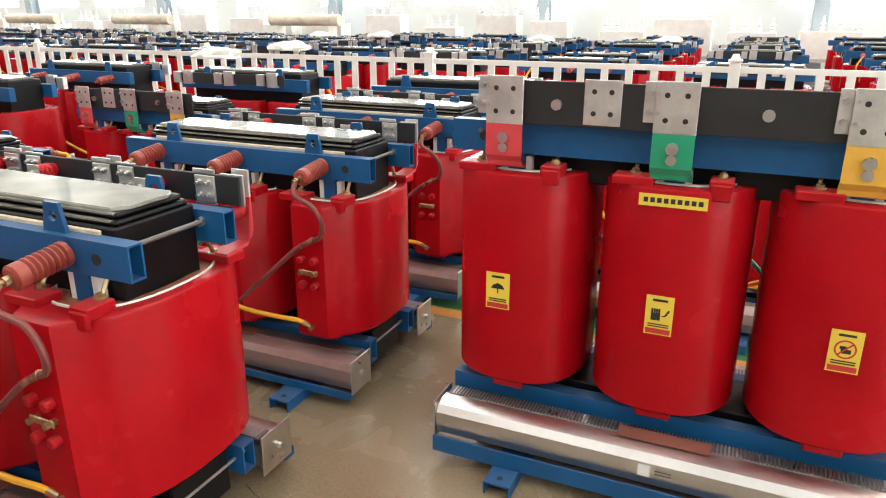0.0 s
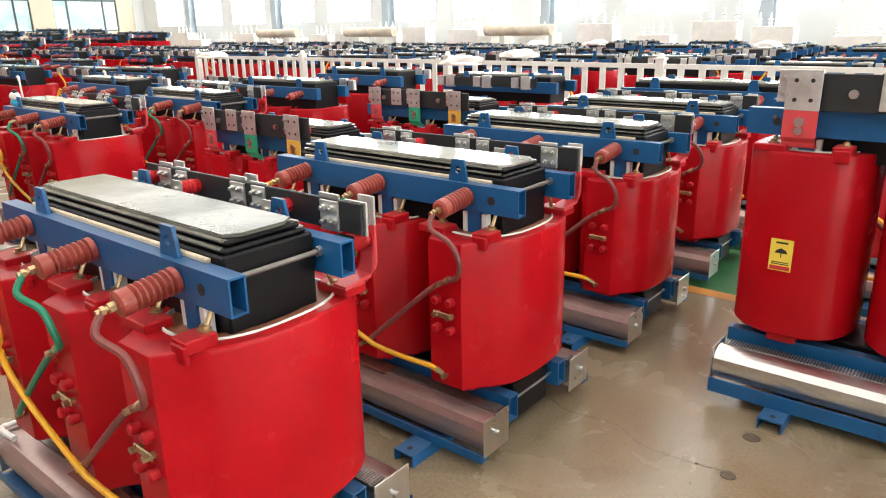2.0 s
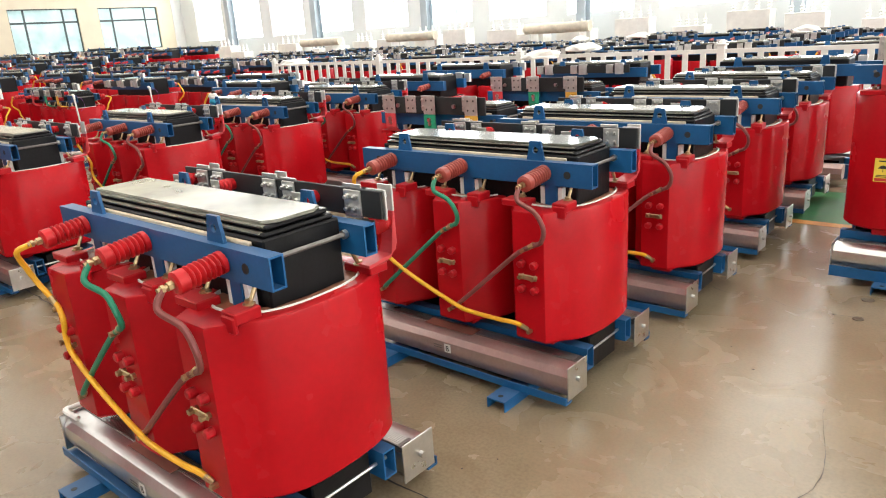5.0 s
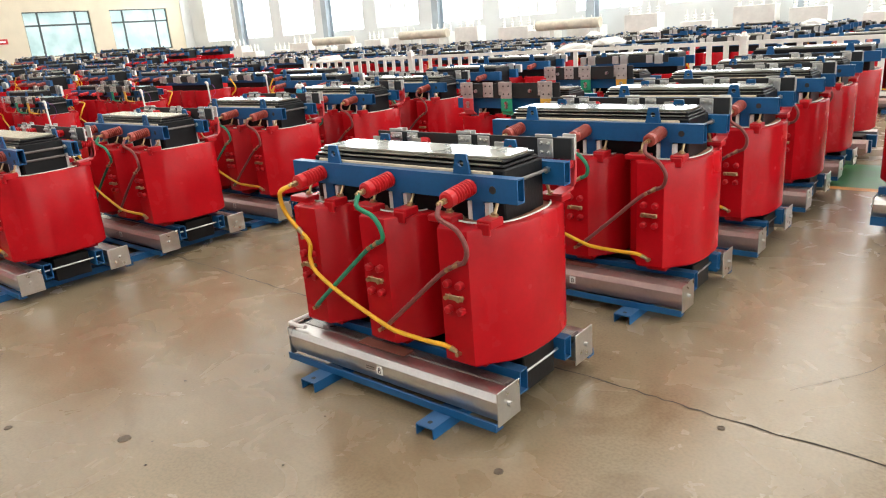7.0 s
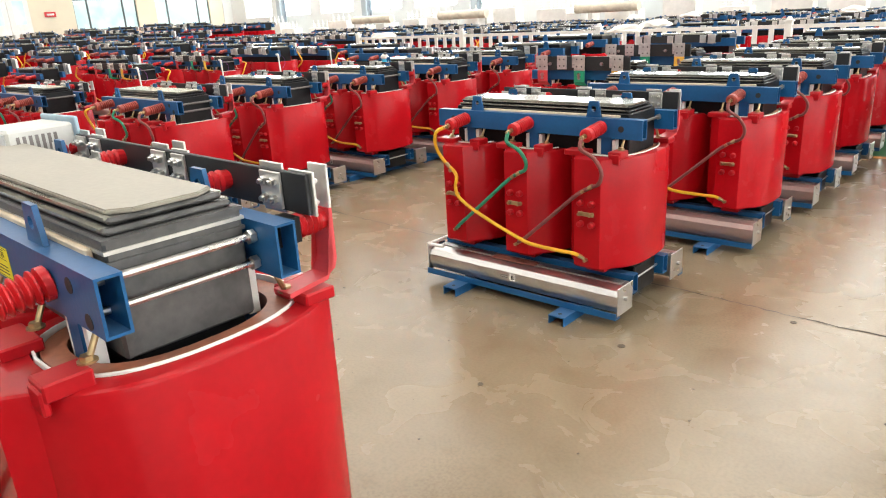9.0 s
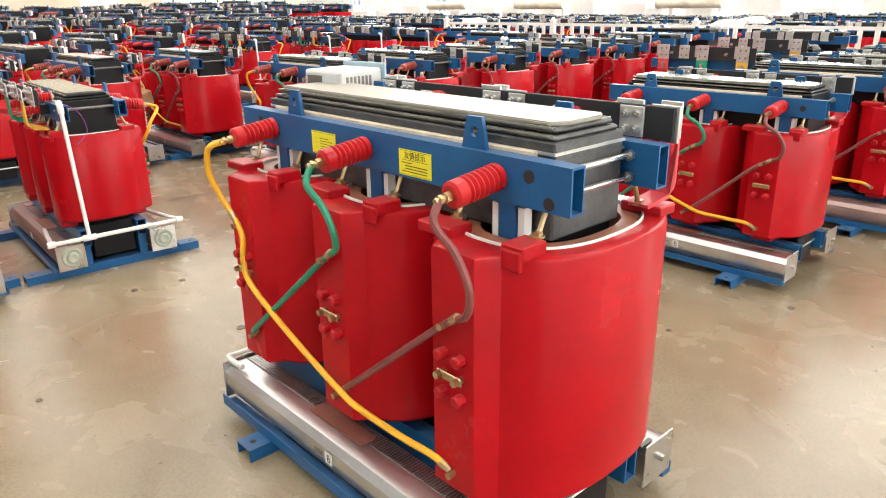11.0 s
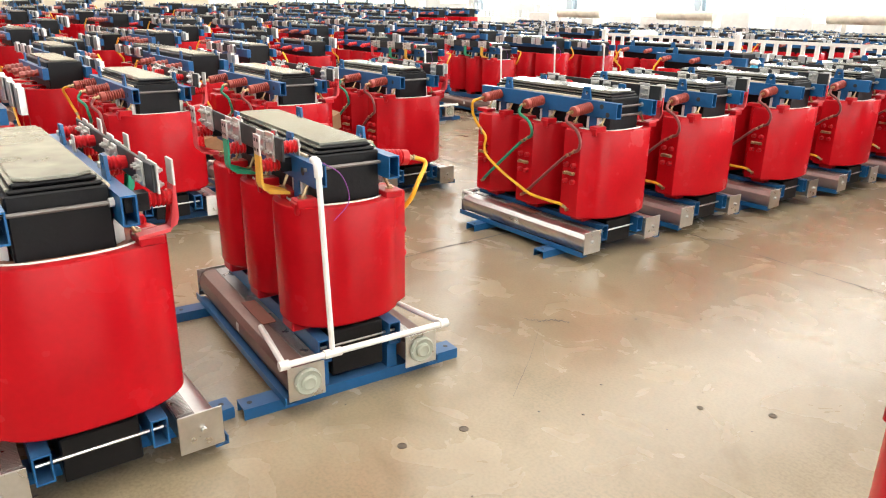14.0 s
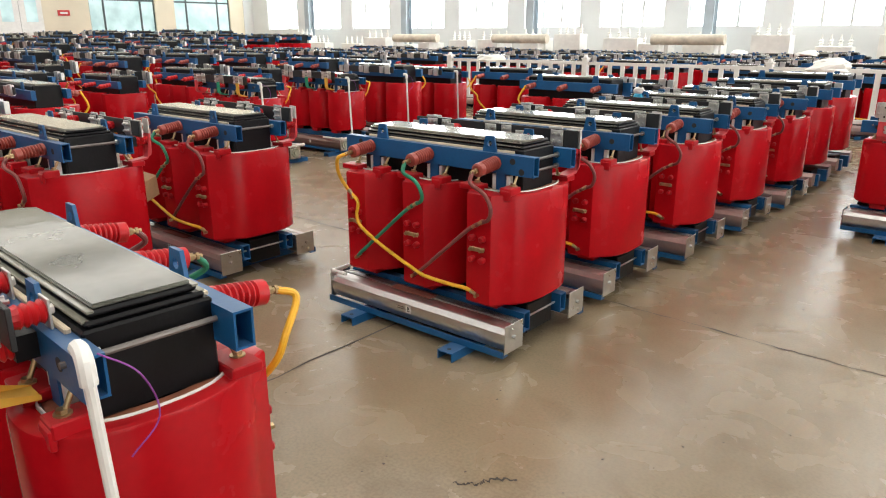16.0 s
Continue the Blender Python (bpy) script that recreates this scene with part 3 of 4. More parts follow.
def repeat(name, mtl, parent, place, s):
    """A small piece on shared mesh data, facing s along y."""
    if name not in SHARED:
        if name == "bolt":
            bm = cyl((0, 0, 0), (0, 0.02, 0), 0.011, 6)
            cyl((0, 0.02, 0), (0, 0.028, 0), 0.006, 6, bm=bm)
        else:
            bm = cyl((0, 0, 0), (0, 0.0028, 0), 0.0085, 12)
        ob = part(name, bm, mtl, parent)
        SHARED[name] = ob.data
    else:
        ob = new(name, SHARED[name])
        ob.parent = parent
    ob.matrix_basis = pose(*place, 0, 0, 0 if s > 0 else 180)


def lv_side(unit, p):
    """The black terminal board on red insulators with its tinned plates."""
    y = p["by"] + 0.06
    z0, z1 = p["b1"] - 0.01, p["b1"] + 0.085
    c = p["pitch"]
    b = part("terminal_board", box(-c - 0.07, c + 0.20, y, y + 0.012, z0, z1, 0.002), BOARD, unit, "long black insulating terminal board")
    for x in (-c + 0.0, c - 0.13, -0.18):
        prof = [(0.024, 0), (0.029, 0.006), (0.022, 0.014), (0.029, 0.022), (0.022, 0.03), (0.029, 0.038), (0.022, 0.046), (0.029, 0.054), (0.026, 0.060), (0.024, 0.078)]
        ins = part("insulator", lathe(prof, pose(x, p["by"] - 0.018, p["b1"] + 0.038, -90, 0, 0), 12), BUSHRED, unit, "red ribbed support insulator", smooth=True)
        bm = box(x - 0.028, x + 0.028, p["by"] - 0.024, p["by"] - 0.018, p["b1"], p["b1"] + 0.07, 0.001)
        cyl((x, p["by"] - 0.024, p["b1"] + 0.038), (x, p["by"] - 0.036, p["b1"] + 0.038), 0.012, 6, bm=bm)
        part("bracket", bm, TIN, ins)
    for i in (-1, 0, 1):
        x = i * c + 0.05
        plate_with_bolts(unit, x - 0.045, x + 0.045, y + 0.012, z0 - 0.012, z1 + 0.012)
        plate_with_bolts(unit, x + 0.07, x + 0.16, y + 0.012, z0 - 0.004, z1 + 0.004)
        plate_with_bolts(unit, x - 0.02, x + 0.06, y - 0.0005, z0 + 0.004, z1 - 0.004, -1)
        if i < 1:
            plate_with_bolts(unit, x + 0.10, x + 0.17, y - 0.0005, z0 + 0.006, z1 - 0.004, -1)
        m = (YELTAG, GREENTAG, REDTAG)[i + 1]
        hue = ("yellow", "green", "red")[i + 1]
        xb, yb = x + (0.10 if i == 1 else -0.005), y + 0.07
        zp = z1 - 0.8 * (p["b1"] - p["b0"])
        plate_with_bolts(unit, xb - 0.034, xb + 0.034, yb, zp, z1 + 0.008, 1, bolts=False)
        zt = p["z1"] + 0.045
        o = [(yb - 0.002, zp), (yb + 0.008, zp), (yb + 0.008, zt + 0.035), (yb, zt + 0.012), (yb - 0.022, zt), (0.21, zt - 0.012), (0.21, zt - 0.022), (yb - 0.026, zt - 0.010), (yb - 0.010, zt + 0.018), (yb - 0.002, zt + 0.038)]
        part("busbar_drop", prism(o, "x", xb - 0.033, xb + 0.033, bevel=0.001), m, unit, hue + " painted folded busbar")
        prof = [(0.026, 0), (0.030, 0.005), (0.023, 0.011), (0.031, 0.019), (0.023, 0.027), (0.031, 0.035), (0.023, 0.043), (0.031, 0.051), (0.023, 0.059), (0.028, 0.066), (0.026, 0.083)]
        part("insulator", lathe(prof, pose(xb, yb - 0.083, z0 - 0.03, -90, 0, 0), 14), BUSHRED, unit, "red ribbed support insulator", smooth=True)
        part("bracket", box(xb - 0.03, xb + 0.03, p["by"] - 0.03, yb - 0.0825, z0 - 0.06, z0 - 0.0005), BLACK, unit)


def lv_tall(unit, p):
    """Low-voltage side with three tall folded busbars in phase colours on a black board."""
    y = p["by"] + 0.05
    c = p["pitch"]
    z0, z1 = p["b1"] + 0.005, p["b1"] + 0.15
    part("terminal_board", box(-c - 0.10, c + 0.06, y, y + 0.014, z0, z1 + 0.0, 0.002), BOARD, unit, "deep black insulating terminal board")
    for x in (-c - 0.02, 0.0, c):
        part("insulator", cyl((x, p["by"], z0 + 0.06), (x, y, z0 + 0.06), 0.03, 14), BUSHRED, unit)
    part("bolt", cyl((-0.24, y + 0.014, z0 + 0.07), (-0.24, y + 0.03, z0 + 0.07), 0.018, 10), STEEL, unit)
    part("bolt", cyl((0.40, y + 0.014, z0 + 0.07), (0.40, y + 0.03, z0 + 0.07), 0.018, 10), STEEL, unit)
    for i in (-1, 0, 1):
        x = i * c + (0.03 if i else 0.02)
        plate_with_bolts(unit, x - 0.065, x + 0.065, y + 0.032, z0 + 0.0, z1 + 0.015, 1, bolts=False)
        plate_with_bolts(unit, x + 0.035, x + 0.10, y + 0.016, z0 + 0.03, z1 + 0.012, 1)
        m = (YELTAG, GREENTAG, REDTAG)[i + 1]
        o = [(y + 0.032, z0), (y + 0.040, z0), (y + 0.040, p["z1"] + 0.062), (y + 0.014, p["z1"] + 0.03), (y - 0.02, p["z1"] + 0.02), (y - 0.02, p["z1"] + 0.012), (y + 0.016, p["z1"] + 0.022), (y + 0.032, p["z1"] + 0.066)]
        bar = part("busbar_drop", prism(o, "x", x - 0.064, x + 0.064), m, unit, ("yellow", "green", "red")[i + 1] + " painted folded busbar")
        bm = cyl((x, y + 0.040, z0 - 0.045), (x, y + 0.055, z0 - 0.045), 0.02, 8)
        cyl((x + 0.0, y + 0.040, z0 - 0.08), (x + 0.0, y + 0.051, z0 - 0.08), 0.017, 8, bm=bm)
        part("bolt", bm, STEEL, bar)
    plate_with_bolts(unit, 0.19, 0.31, y + 0.014, z0 + 0.01, z1 + 0.01, 1, bolts=False)


def warning_sticker(unit, p, x, z, kind, s=1):
    """A yellow sticker with a pictogram, bars of print and a red foot, on the plain coil side."""
    cx = round(x / p["pitch"]) * p["pitch"] if p["pitch"] else 0
    u = min(0.98, abs(x - cx) / p["rx"])
    y = p["ry"] * (1 - u ** 2.5) ** (1 / 2.5) + 0.004
    w, h = 0.045, 0.07
    st = part("warning_sticker", box(x - w, x + w, y, y + 0.0012, z - h, z + h), STICK, unit, "yellow warning sticker with black pictogram")
    yy = y + 0.0012
    bm = box(x - 0.024, x + 0.024, yy, yy + 0.0008, z + 0.05, z + 0.058)
    if kind == 0:
        prism([(x - 0.026, z + 0.008), (x + 0.026, z + 0.008), (x + 0.018, z + 0.022), (x, z + 0.030), (x - 0.018, z + 0.022)], "y", yy, yy + 0.0008, bm=bm)
        box(x - 0.002, x + 0.002, yy, yy + 0.0008, z - 0.01, z + 0.008, bm=bm)
    elif kind == 1:
        box(x - 0.004, x + 0.026, yy, yy + 0.0008, z - 0.018, z + 0.008, bm=bm)
        for k in range(4):
            box(x - 0.003 + k * 0.0075, x + 0.003 + k * 0.0075, yy, yy + 0.0008, z + 0.008, z + 0.024, bm=bm)
        prism([(x - 0.034, z + 0.02), (x - 0.028, z + 0.024), (x - 0.018, z + 0.004), (x - 0.006, z - 0.002), (x - 0.020, z - 0.002), (x - 0.026, z + 0.006)], "y", yy, yy + 0.0008, bm=bm)
    else:
        box(x - 0.016, x + 0.012, yy, yy + 0.0008, z - 0.006, z + 0.008, bm=bm)
        box(x - 0.004, x + 0.016, yy, yy + 0.0008, z + 0.008, z + 0.018, bm=bm)
    for k in range(2):
        box(x - 0.034, x + 0.034, yy, yy + 0.0008, z - 0.034 - 0.008 * k, z - 0.030 - 0.008 * k, bm=bm)
    part("print_line", bm, INK, st)
    bm = box(x - 0.04, x + 0.04, yy, yy + 0.0008, z - 0.066, z - 0.048)
    if kind == 2:
        n = 20
        for k in range(n):
            a, b = 2 * math.pi * k / n, 2 * math.pi * (k + 1) / n
            prism([(x + r * math.cos(q), z + 0.008 + r * math.sin(q)) for r, q in ((0.026, a), (0.031, a), (0.031, b), (0.026, b))], "y", yy + 0.001, yy + 0.0016, bm=bm)
        prism([(x - 0.021, z + 0.026), (x - 0.017, z + 0.029), (x + 0.021, z - 0.010), (x + 0.017, z - 0.013)], "y", yy + 0.001, yy + 0.0016, bm=bm)
    part("red_band", bm, REDINK, st)


HVLABEL = "red cast-resin dry-type transformer with blue clamp beams, on steel channel feet"


def transformer(p, bmat, cover, label, film=True, rods=1, lv="board", tag="B", sheet=None):
    u = thing("transformer", label, "transformer", "rows of transformers")
    core_and_frame(u, p, film, rods, sheet)
    coils(u, p)
    hv_side(u, p, bmat)
    (lv_side if lv == "board" else lv_tall)(u, p)
    fan_bar(u, p, -1, cover, tag=tag)
    fan_bar(u, p, 1, cover if cover is BROWNCOVER else COVER)
    return u


def far_transformer(p, bmat, label, tall=False):
    """Simpler build for units that stay far off."""
    u = thing("transformer", label, "transformer", "rows of transformers")
    for i in (-1, 0, 1):
        cx = i * p["pitch"]
        part("coil", ringed(oval(cx, p["rx"], p["ry"], 20, pad=0.03), [(cx + 0.7 * (a - cx), 0.7 * b) for a, b in oval(cx, p["rx"], p["ry"], 20)], p["z0"], p["z1"]), RED, u, smooth=True)
        prof = [(0.034, 0), (0.027, 0.03), (0.036, 0.05), (0.027, 0.07), (0.036, 0.09), (0.027, 0.11), (0.035, 0.13), (0.03, 0.16), (0.009, 0.165), (0.009, 0.2)]
        part("bushing", lathe(prof, pose(cx, -p["by"], (p["b0"] + p["b1"]) / 2, 97, 0, 0), 8), bmat, u)
    ye = p["pitch"] + 0.13
    y = part("core_yoke", box(-ye, ye, -0.15, 0.15, p["b0"] - 0.12, p["top"] - 0.02, 0.008), BLACK, u)
    part("top_sheet", box(-ye + 0.02, ye - 0.02, -0.115, 0.115, p["top"] - 0.02, p["top"], 0.004), FILM, y)
    for s in (-1, 1):
        beam = part("clamp_beam", box(-p["bl"], p["bl"], *sorted((s * (p["by"] - 0.05), s * p["by"])), p["b0"], p["b1"]), BLUE, u)
        for x in (-p["lug"], p["lug"]):
            part("lifting_lug", lifting_lug_simple(bmesh.new(), x, s * (p["by"] - 0.026), p["b1"]), BLUE, beam)
    yb = p["by"] + 0.09
    zt = p["b1"] + (0.11 if tall else 0.04)
    bd = part("terminal_board", box(-p["pitch"] - 0.07, p["pitch"] + 0.2, yb, yb + 0.012, p["b1"] - 0.045, zt), BOARD, u)
    for i in (-1, 0, 1):
        x = i * p["pitch"] + 0.05
        part("busbar_plate", box(x - 0.05, x + 0.05, yb - 0.01, yb + 0.03, p["b1"] - 0.06, zt + 0.02), TIN, bd)
        part("busbar_plate", box(x + 0.08, x + 0.16, yb - 0.01, yb + 0.03, p["b1"] - 0.05, zt + 0.005), TIN, bd)
    bm = box(-p["bl"], p["bl"], -0.21, -0.15, 0.05, 0.18)
    box(-p["bl"], p["bl"], 0.15, 0.21, 0.05, 0.18, bm=bm)
    for x in (-0.34, 0.34):
        box(x - 0.05, x + 0.05, -0.52, 0.52, 0.0, 0.05, bm=bm)
    part("base_frame", bm, BLUE, u)
    part("bottom_yoke", box(-ye, ye, -0.13, 0.13, 0.06, 0.2), BLACK, u)
    for s in (-1, 1):
        part("fan_cover", prism([(s * a, b) for a, b in ((0.28, 0.2), (0.38, 0.215), (0.42, 0.18), (0.43, 0.13), (0.40, 0.075), (0.28, 0.075))], "x", -p["fan"], p["fan"]), FILMCOVER, u)
    c, f, z0, h = p["pitch"], -(p["ry"] + 0.05), p["z0"], p["z1"] - p["z0"]
    part("yellow_cable", tube(glide([(-c, -p["by"] - 0.19, p["b0"] + 0.05), (-c - 0.08, f - 0.07, z0 + h * 0.95), (-c, f, z0 + h * 0.75), (-c + 0.03, f, z0 + h * 0.6), (-0.4 * c, f, z0 + h * 0.3), (0.4 * c, f, z0 + h * 0.1), (c, f, z0 + h * 0.06)], 3), 0.013, 5), YELLOW, u)
    return u


def lifting_lug_simple(bm, x, y, z):
    return prism([(x - 0.045, z), (x + 0.045, z), (x + 0.028, z + 0.085), (x - 0.028, z + 0.085)], "y", y - 0.006, y + 0.006, bm=bm)


# ---- the hall ----
X0, X1, Y0, Y1, TOP = -40.0, 16.0, -16.0, 21.0, 9.0


def floor_material():
    m = bpy.data.materials.new("polished_concrete")
    m.use_nodes = True
    n, l = m.node_tree.nodes, m.node_tree.links
    b = n["Principled BSDF"]
    co = n.new("ShaderNodeTexCoord")

    def noise_at(scale, detail=4.0, distort=0.0):
        q = n.new("ShaderNodeTexNoise")
        q.inputs["Scale"].default_value, q.inputs["Detail"].default_value, q.inputs["Distortion"].default_value = scale, detail, distort
        l.new(co.outputs["Object"], q.inputs["Vector"])
        return q
    big, mid, grit, blot = noise_at(0.55, 6, 0.6), noise_at(3.2, 6, 0.8), noise_at(70, 3), noise_at(1.7, 8, 1.5)
    ramp = n.new("ShaderNodeValToRGB")
    e = ramp.color_ramp.elements
    e[0].position, e[0].color = 0.30, (0.222, 0.169, 0.104, 1)
    e[1].position, e[1].color = 0.72, (0.330, 0.267, 0.174, 1)
    l.new(big.outputs["Fac"], ramp.inputs[0])
    r2 = n.new("ShaderNodeValToRGB")
    e = r2.color_ramp.elements
    e[0].position, e[0].color = 0.33, (0.87, 0.865, 0.85, 1)
    e[1].position, e[1].color = 0.62, (1.0, 1.0, 1.0, 1)
    l.new(mid.outputs["Fac"], r2.inputs[0])
    r3 = n.new("ShaderNodeValToRGB")
    e = r3.color_ramp.elements
    e[0].position, e[0].color = 0.56, (1, 1, 1, 1)
    e[1].position, e[1].color = 0.74, (0.80, 0.76, 0.71, 1)
    l.new(blot.outputs["Fac"], r3.inputs[0])
    r4 = n.new("ShaderNodeValToRGB")
    e = r4.color_ramp.elements
    e[0].position, e[0].color = 0.32, (0.86, 0.86, 0.86, 1)
    e[1].position, e[1].color = 0.6, (1.05, 1.05, 1.05, 1)
    l.new(grit.outputs["Fac"], r4.inputs[0])
    out = ramp.outputs[0]
    for r in (r2, r3, r4):
        mx = n.new("ShaderNodeMixRGB")
        mx.blend_type = "MULTIPLY"
        mx.inputs[0].default_value = 1.0
        l.new(out, mx.inputs[1])
        l.new(r.outputs[0], mx.inputs[2])
        out = mx.outputs[0]
    l.new(out, b.inputs["Base Color"])
    rr = n.new("ShaderNodeMapRange")
    rr.inputs[3].default_value, rr.inputs[4].default_value = 0.15, 0.37
    l.new(mid.outputs["Fac"], rr.inputs[0])
    l.new(rr.outputs[0], b.inputs["Roughness"])
    bp = n.new("ShaderNodeBump")
    bp.inputs["Strength"].default_value, bp.inputs["Distance"].default_value = 0.06, 0.01
    l.new(mid.outputs["Fac"], bp.inputs["Height"])
    l.new(bp.outputs[0], b.inputs["Normal"])
    b.inputs["Specular IOR Level"].default_value = 0.6
    return m


tagged(link("floor", box(X0 - 0.3, X1 + 0.3, Y0 - 0.3, Y1 + 0.3, -0.2, 0.0), floor_material()), "worn polished beige concrete factory floor", "floor", kind="structure")

# roof with translucent roof lights let in as strips
bm = bmesh.new()
strips = [(-36, 4.0), (-28, 4.0), (-20, 4.0), (-12, 4.0), (-4, 4.0), (4, 4.0), (12, 3.0)]
edge = X0 - 0.3
for x, w in strips:
    box(edge, x - w / 2, Y0 - 0.3, Y1 + 0.3, TOP, TOP + 0.15, bm=bm)
    edge = x + w / 2
box(edge, X1 + 0.3, Y0 - 0.3, Y1 + 0.3, TOP, TOP + 0.15, bm=bm)
tagged(link("ceiling", bm, ROOFM), "pale sheet metal factory roof", "ceiling", kind="structure")
for x, w in strips:
    tagged(link("roof_light", box(x - w / 2 + 0.01, x + w / 2 - 0.01, Y0 - 0.3, Y1 + 0.3, TOP + 0.03, TOP + 0.1), ROOFGLOW), "translucent roof light strip", "roof light", kind="structure")


def window_wall(name, axis, at, thick, a0, a1, openings, sill, head, material, paneglow, bars=(3, 2), frame_mat=None, cuts=None):
    """A wall along an axis with through openings, framed panes in each."""
    bm = bmesh.new()

    def slab(u0, u1, z0, z1, bmx, t0=0.0, t1=None):
        v0, v1 = sorted((at + t0, at + (thick if t1 is None else t1)))
        if axis == "x":
            return box(u0, u1, v0, v1, z0, z1, bm=bmx)
        return box(v0, v1, u0, u1, z0, z1, bm=bmx)
    edge = a0
    for o0, o1 in openings:
        slab(edge, o0, 0, TOP, bm)
        slab(o0, o1, 0, sill, bm)
        slab(o0, o1, head, TOP, bm)
        edge = o1
    slab(edge, a1, 0, TOP, bm)
    tagged(link(name, bm, material), "factory wall with window openings", "wall", kind="structure")
    for k, (o0, o1) in enumerate(openings):
        w = thing("window_%s_%d" % (name[5:], k + 1), "framed factory window with bright panes", "window", kind="structure")
        f = bmesh.new()
        q = 0.05
        slab(o0, o0 + q, sill, head, f, thick * 0.3, thick * 0.6)
        slab(o1 - q, o1, sill, head, f, thick * 0.3, thick * 0.6)
        slab(o0 + q, o1 - q, sill, sill + q, f, thick * 0.3, thick * 0.6)
        slab(o0 + q, o1 - q, head - q, head, f, thick * 0.3, thick * 0.6)
        if bars[1] > 1:
            zt = sill + 0.70 * (head - sill)
            slab(o0 + q, o1 - q, zt - 0.045, zt + 0.045, f, thick * 0.31, thick * 0.59)
        edges = cuts or [i / bars[0] for i in range(bars[0] + 1)]
        for e in edges[1:-1]:
            u = o0 + (o1 - o0) * e
            slab(u - 0.045, u + 0.045, sill + q, head - q, f, thick * 0.32, thick * 0.58)
        part("window_frame", f, frame_mat or FRAMEG, w)
        for e0, e1 in zip(edges, edges[1:]):
            u0, u1 = o0 + (o1 - o0) * e0 + 0.025, o0 + (o1 - o0) * e1 - 0.025
            part("pane", slab(u0, u1, sill + q, head - q, bmesh.new(), thick * 0.42, thick * 0.5), paneglow, w)


window_wall("wall_north", "x", Y1, 0.3, X0 - 0.3, X1 + 0.3, [(-38.5 + 3.5 * k, -38.5 + 3.5 * k + 2.6) for k in range(15)], 1.9, 7.0, WALLW, GLASSGLOW, frame_mat=WALLW)
window_wall("wall_east", "y", X1, 0.3, Y0, Y1, [(-14 + 5.0 * k, -14 + 5.0 * k + 3.6) for k in range(7)], 1.6, 6.0, WALLW, EASTGLOW, frame_mat=WALLW)
# unseen closing wall, its grey chosen to cut light bounced onto camera-facing sides
tagged(link("wall_south", box(X0 - 0.3, X1 + 0.3, Y0 - 0.3, Y0, 0, TOP), mat("bounce_cutting_grey", (0.30, 0.31, 0.32), 0.6, var=0.08, scale=0.7)), "plain closing wall out of view, grey to cut bounced light", "wall", kind="structure")
window_wall("wall_west", "y", X0, -0.3, Y0, Y1, [(11.6, 15.0), (16.1, 19.5)], 1.75, 3.98, WALLP, OFFGLASS, bars=(3, 2), cuts=[0, 0.22, 0.78, 1])
tagged(link("trim", box(-39.998, -39.96, 20.4, 21.0, 0, TOP), WALLW), "white wall panel beside the cream wall", "wall panel", kind="structure")

for k, x in enumerate((-33.9, -27.0, -20.1, -12.9, -6.0, 1.0, 8.0)):
    bm = box(x - 0.17, x + 0.17, 20.0, 20.03, 0, TOP)
    box(x - 0.17, x + 0.17, 20.35, 20.38, 0, TOP, bm=bm)
    box(x - 0.015, x + 0.015, 20.03, 20.35, 0, TOP, bm=bm)
    tagged(link("steel_column", bm, COLUMN), "steel I-section column of the hall, its grey paled for haze", "column", kind="structure")


# ---- white railing ----
def railing(x0, x1, y, step):
    f = thing("railing", "white plastic railing with capped posts and upright pales", "railing")
    bm = box(-0.055, 0.055, -0.055, 0.055, 0, 1.2, 0.004)
    box(-0.07, 0.07, -0.07, 0.07, 1.2, 1.225, 0.004, bm=bm)
    cyl((0, 0, 1.225), (0, 0, 1.28), 0.05, 12, 0.03, bm=bm)
    post_me = None
    pale_me = None
    x = x0
    while x <= x1 + 0.01:
        if post_me is None:
            o = part("post", bm, WHITE, f)
            post_me = o.data
        else:
            o = new("post", post_me)
            o.parent = f
        o.location = (x, y, 0)
        if x + step <= x1 + 0.01:
            for z in (0.33, 1.12):
                part("rail", box(x + 0.055, x + step - 0.055, y - 0.02, y + 0.02, z - 0.03, z + 0.03), WHITE, f)
            k = 13
            for i in range(1, k):
                if pale_me is None:
                    o = part("pale", box(-0.04, 0.04, -0.015, 0.015, 0.36, 1.09), WHITE, f)
                    pale_me = o.data
                else:
                    o = new("pale", pale_me)
                    o.parent = f
                o.location = (x + step * i / k, y, 0)
        x += step


railing(-14.35, 10.2, 8.0, 3.5)


# ---- rows of transformers ----
def at(x, y, turn=0.0, z=0.0):
    return pose(x, y, z, 0, 0, turn)


near = transformer(SMALL, BUSHRED, COVER, "red cast-resin transformer with bright red bushings, yellow, green and brown cables")
near.matrix_basis = at(-2.447, -1.345)
row = transformer(SMALL, BROWNRED, FILMCOVER, "red cast-resin transformer with brown-red bushings and film-covered fan", sheet=ROWFILM)
row.matrix_basis = at(-2.255, 0.158)
for x, y in ((-2.20, 1.345), (-2.205, 2.62), (-2.22, 3.85)):
    copy_thing(row, at(x, y))
silver = transformer(SMALL, BROWNRED, COVER, "red cast-resin transformer with two steel tie rods and silver fan", rods=2)
silver.matrix_basis = at(-6.30, -1.77)
for x, y in ((-6.31, -0.67), (-6.22, 0.46), (-6.17, 1.58), (-6.12, 2.7), (-8.53, -2.0), (-8.6, -3.1)):
    copy_thing(row, at(x, y))
copy_thing(near, at(-5.605, -5.375))
copy_thing(row, at(-8.68, -4.2))

big = transformer(LARGE, BUSHRED, COVER, "large red cast-resin transformer with bare grey core and two yellow stickers", film=False, rods=2, sheet=PALESHEET)
big.matrix_basis = at(-2.158, -4.213, -1.5)

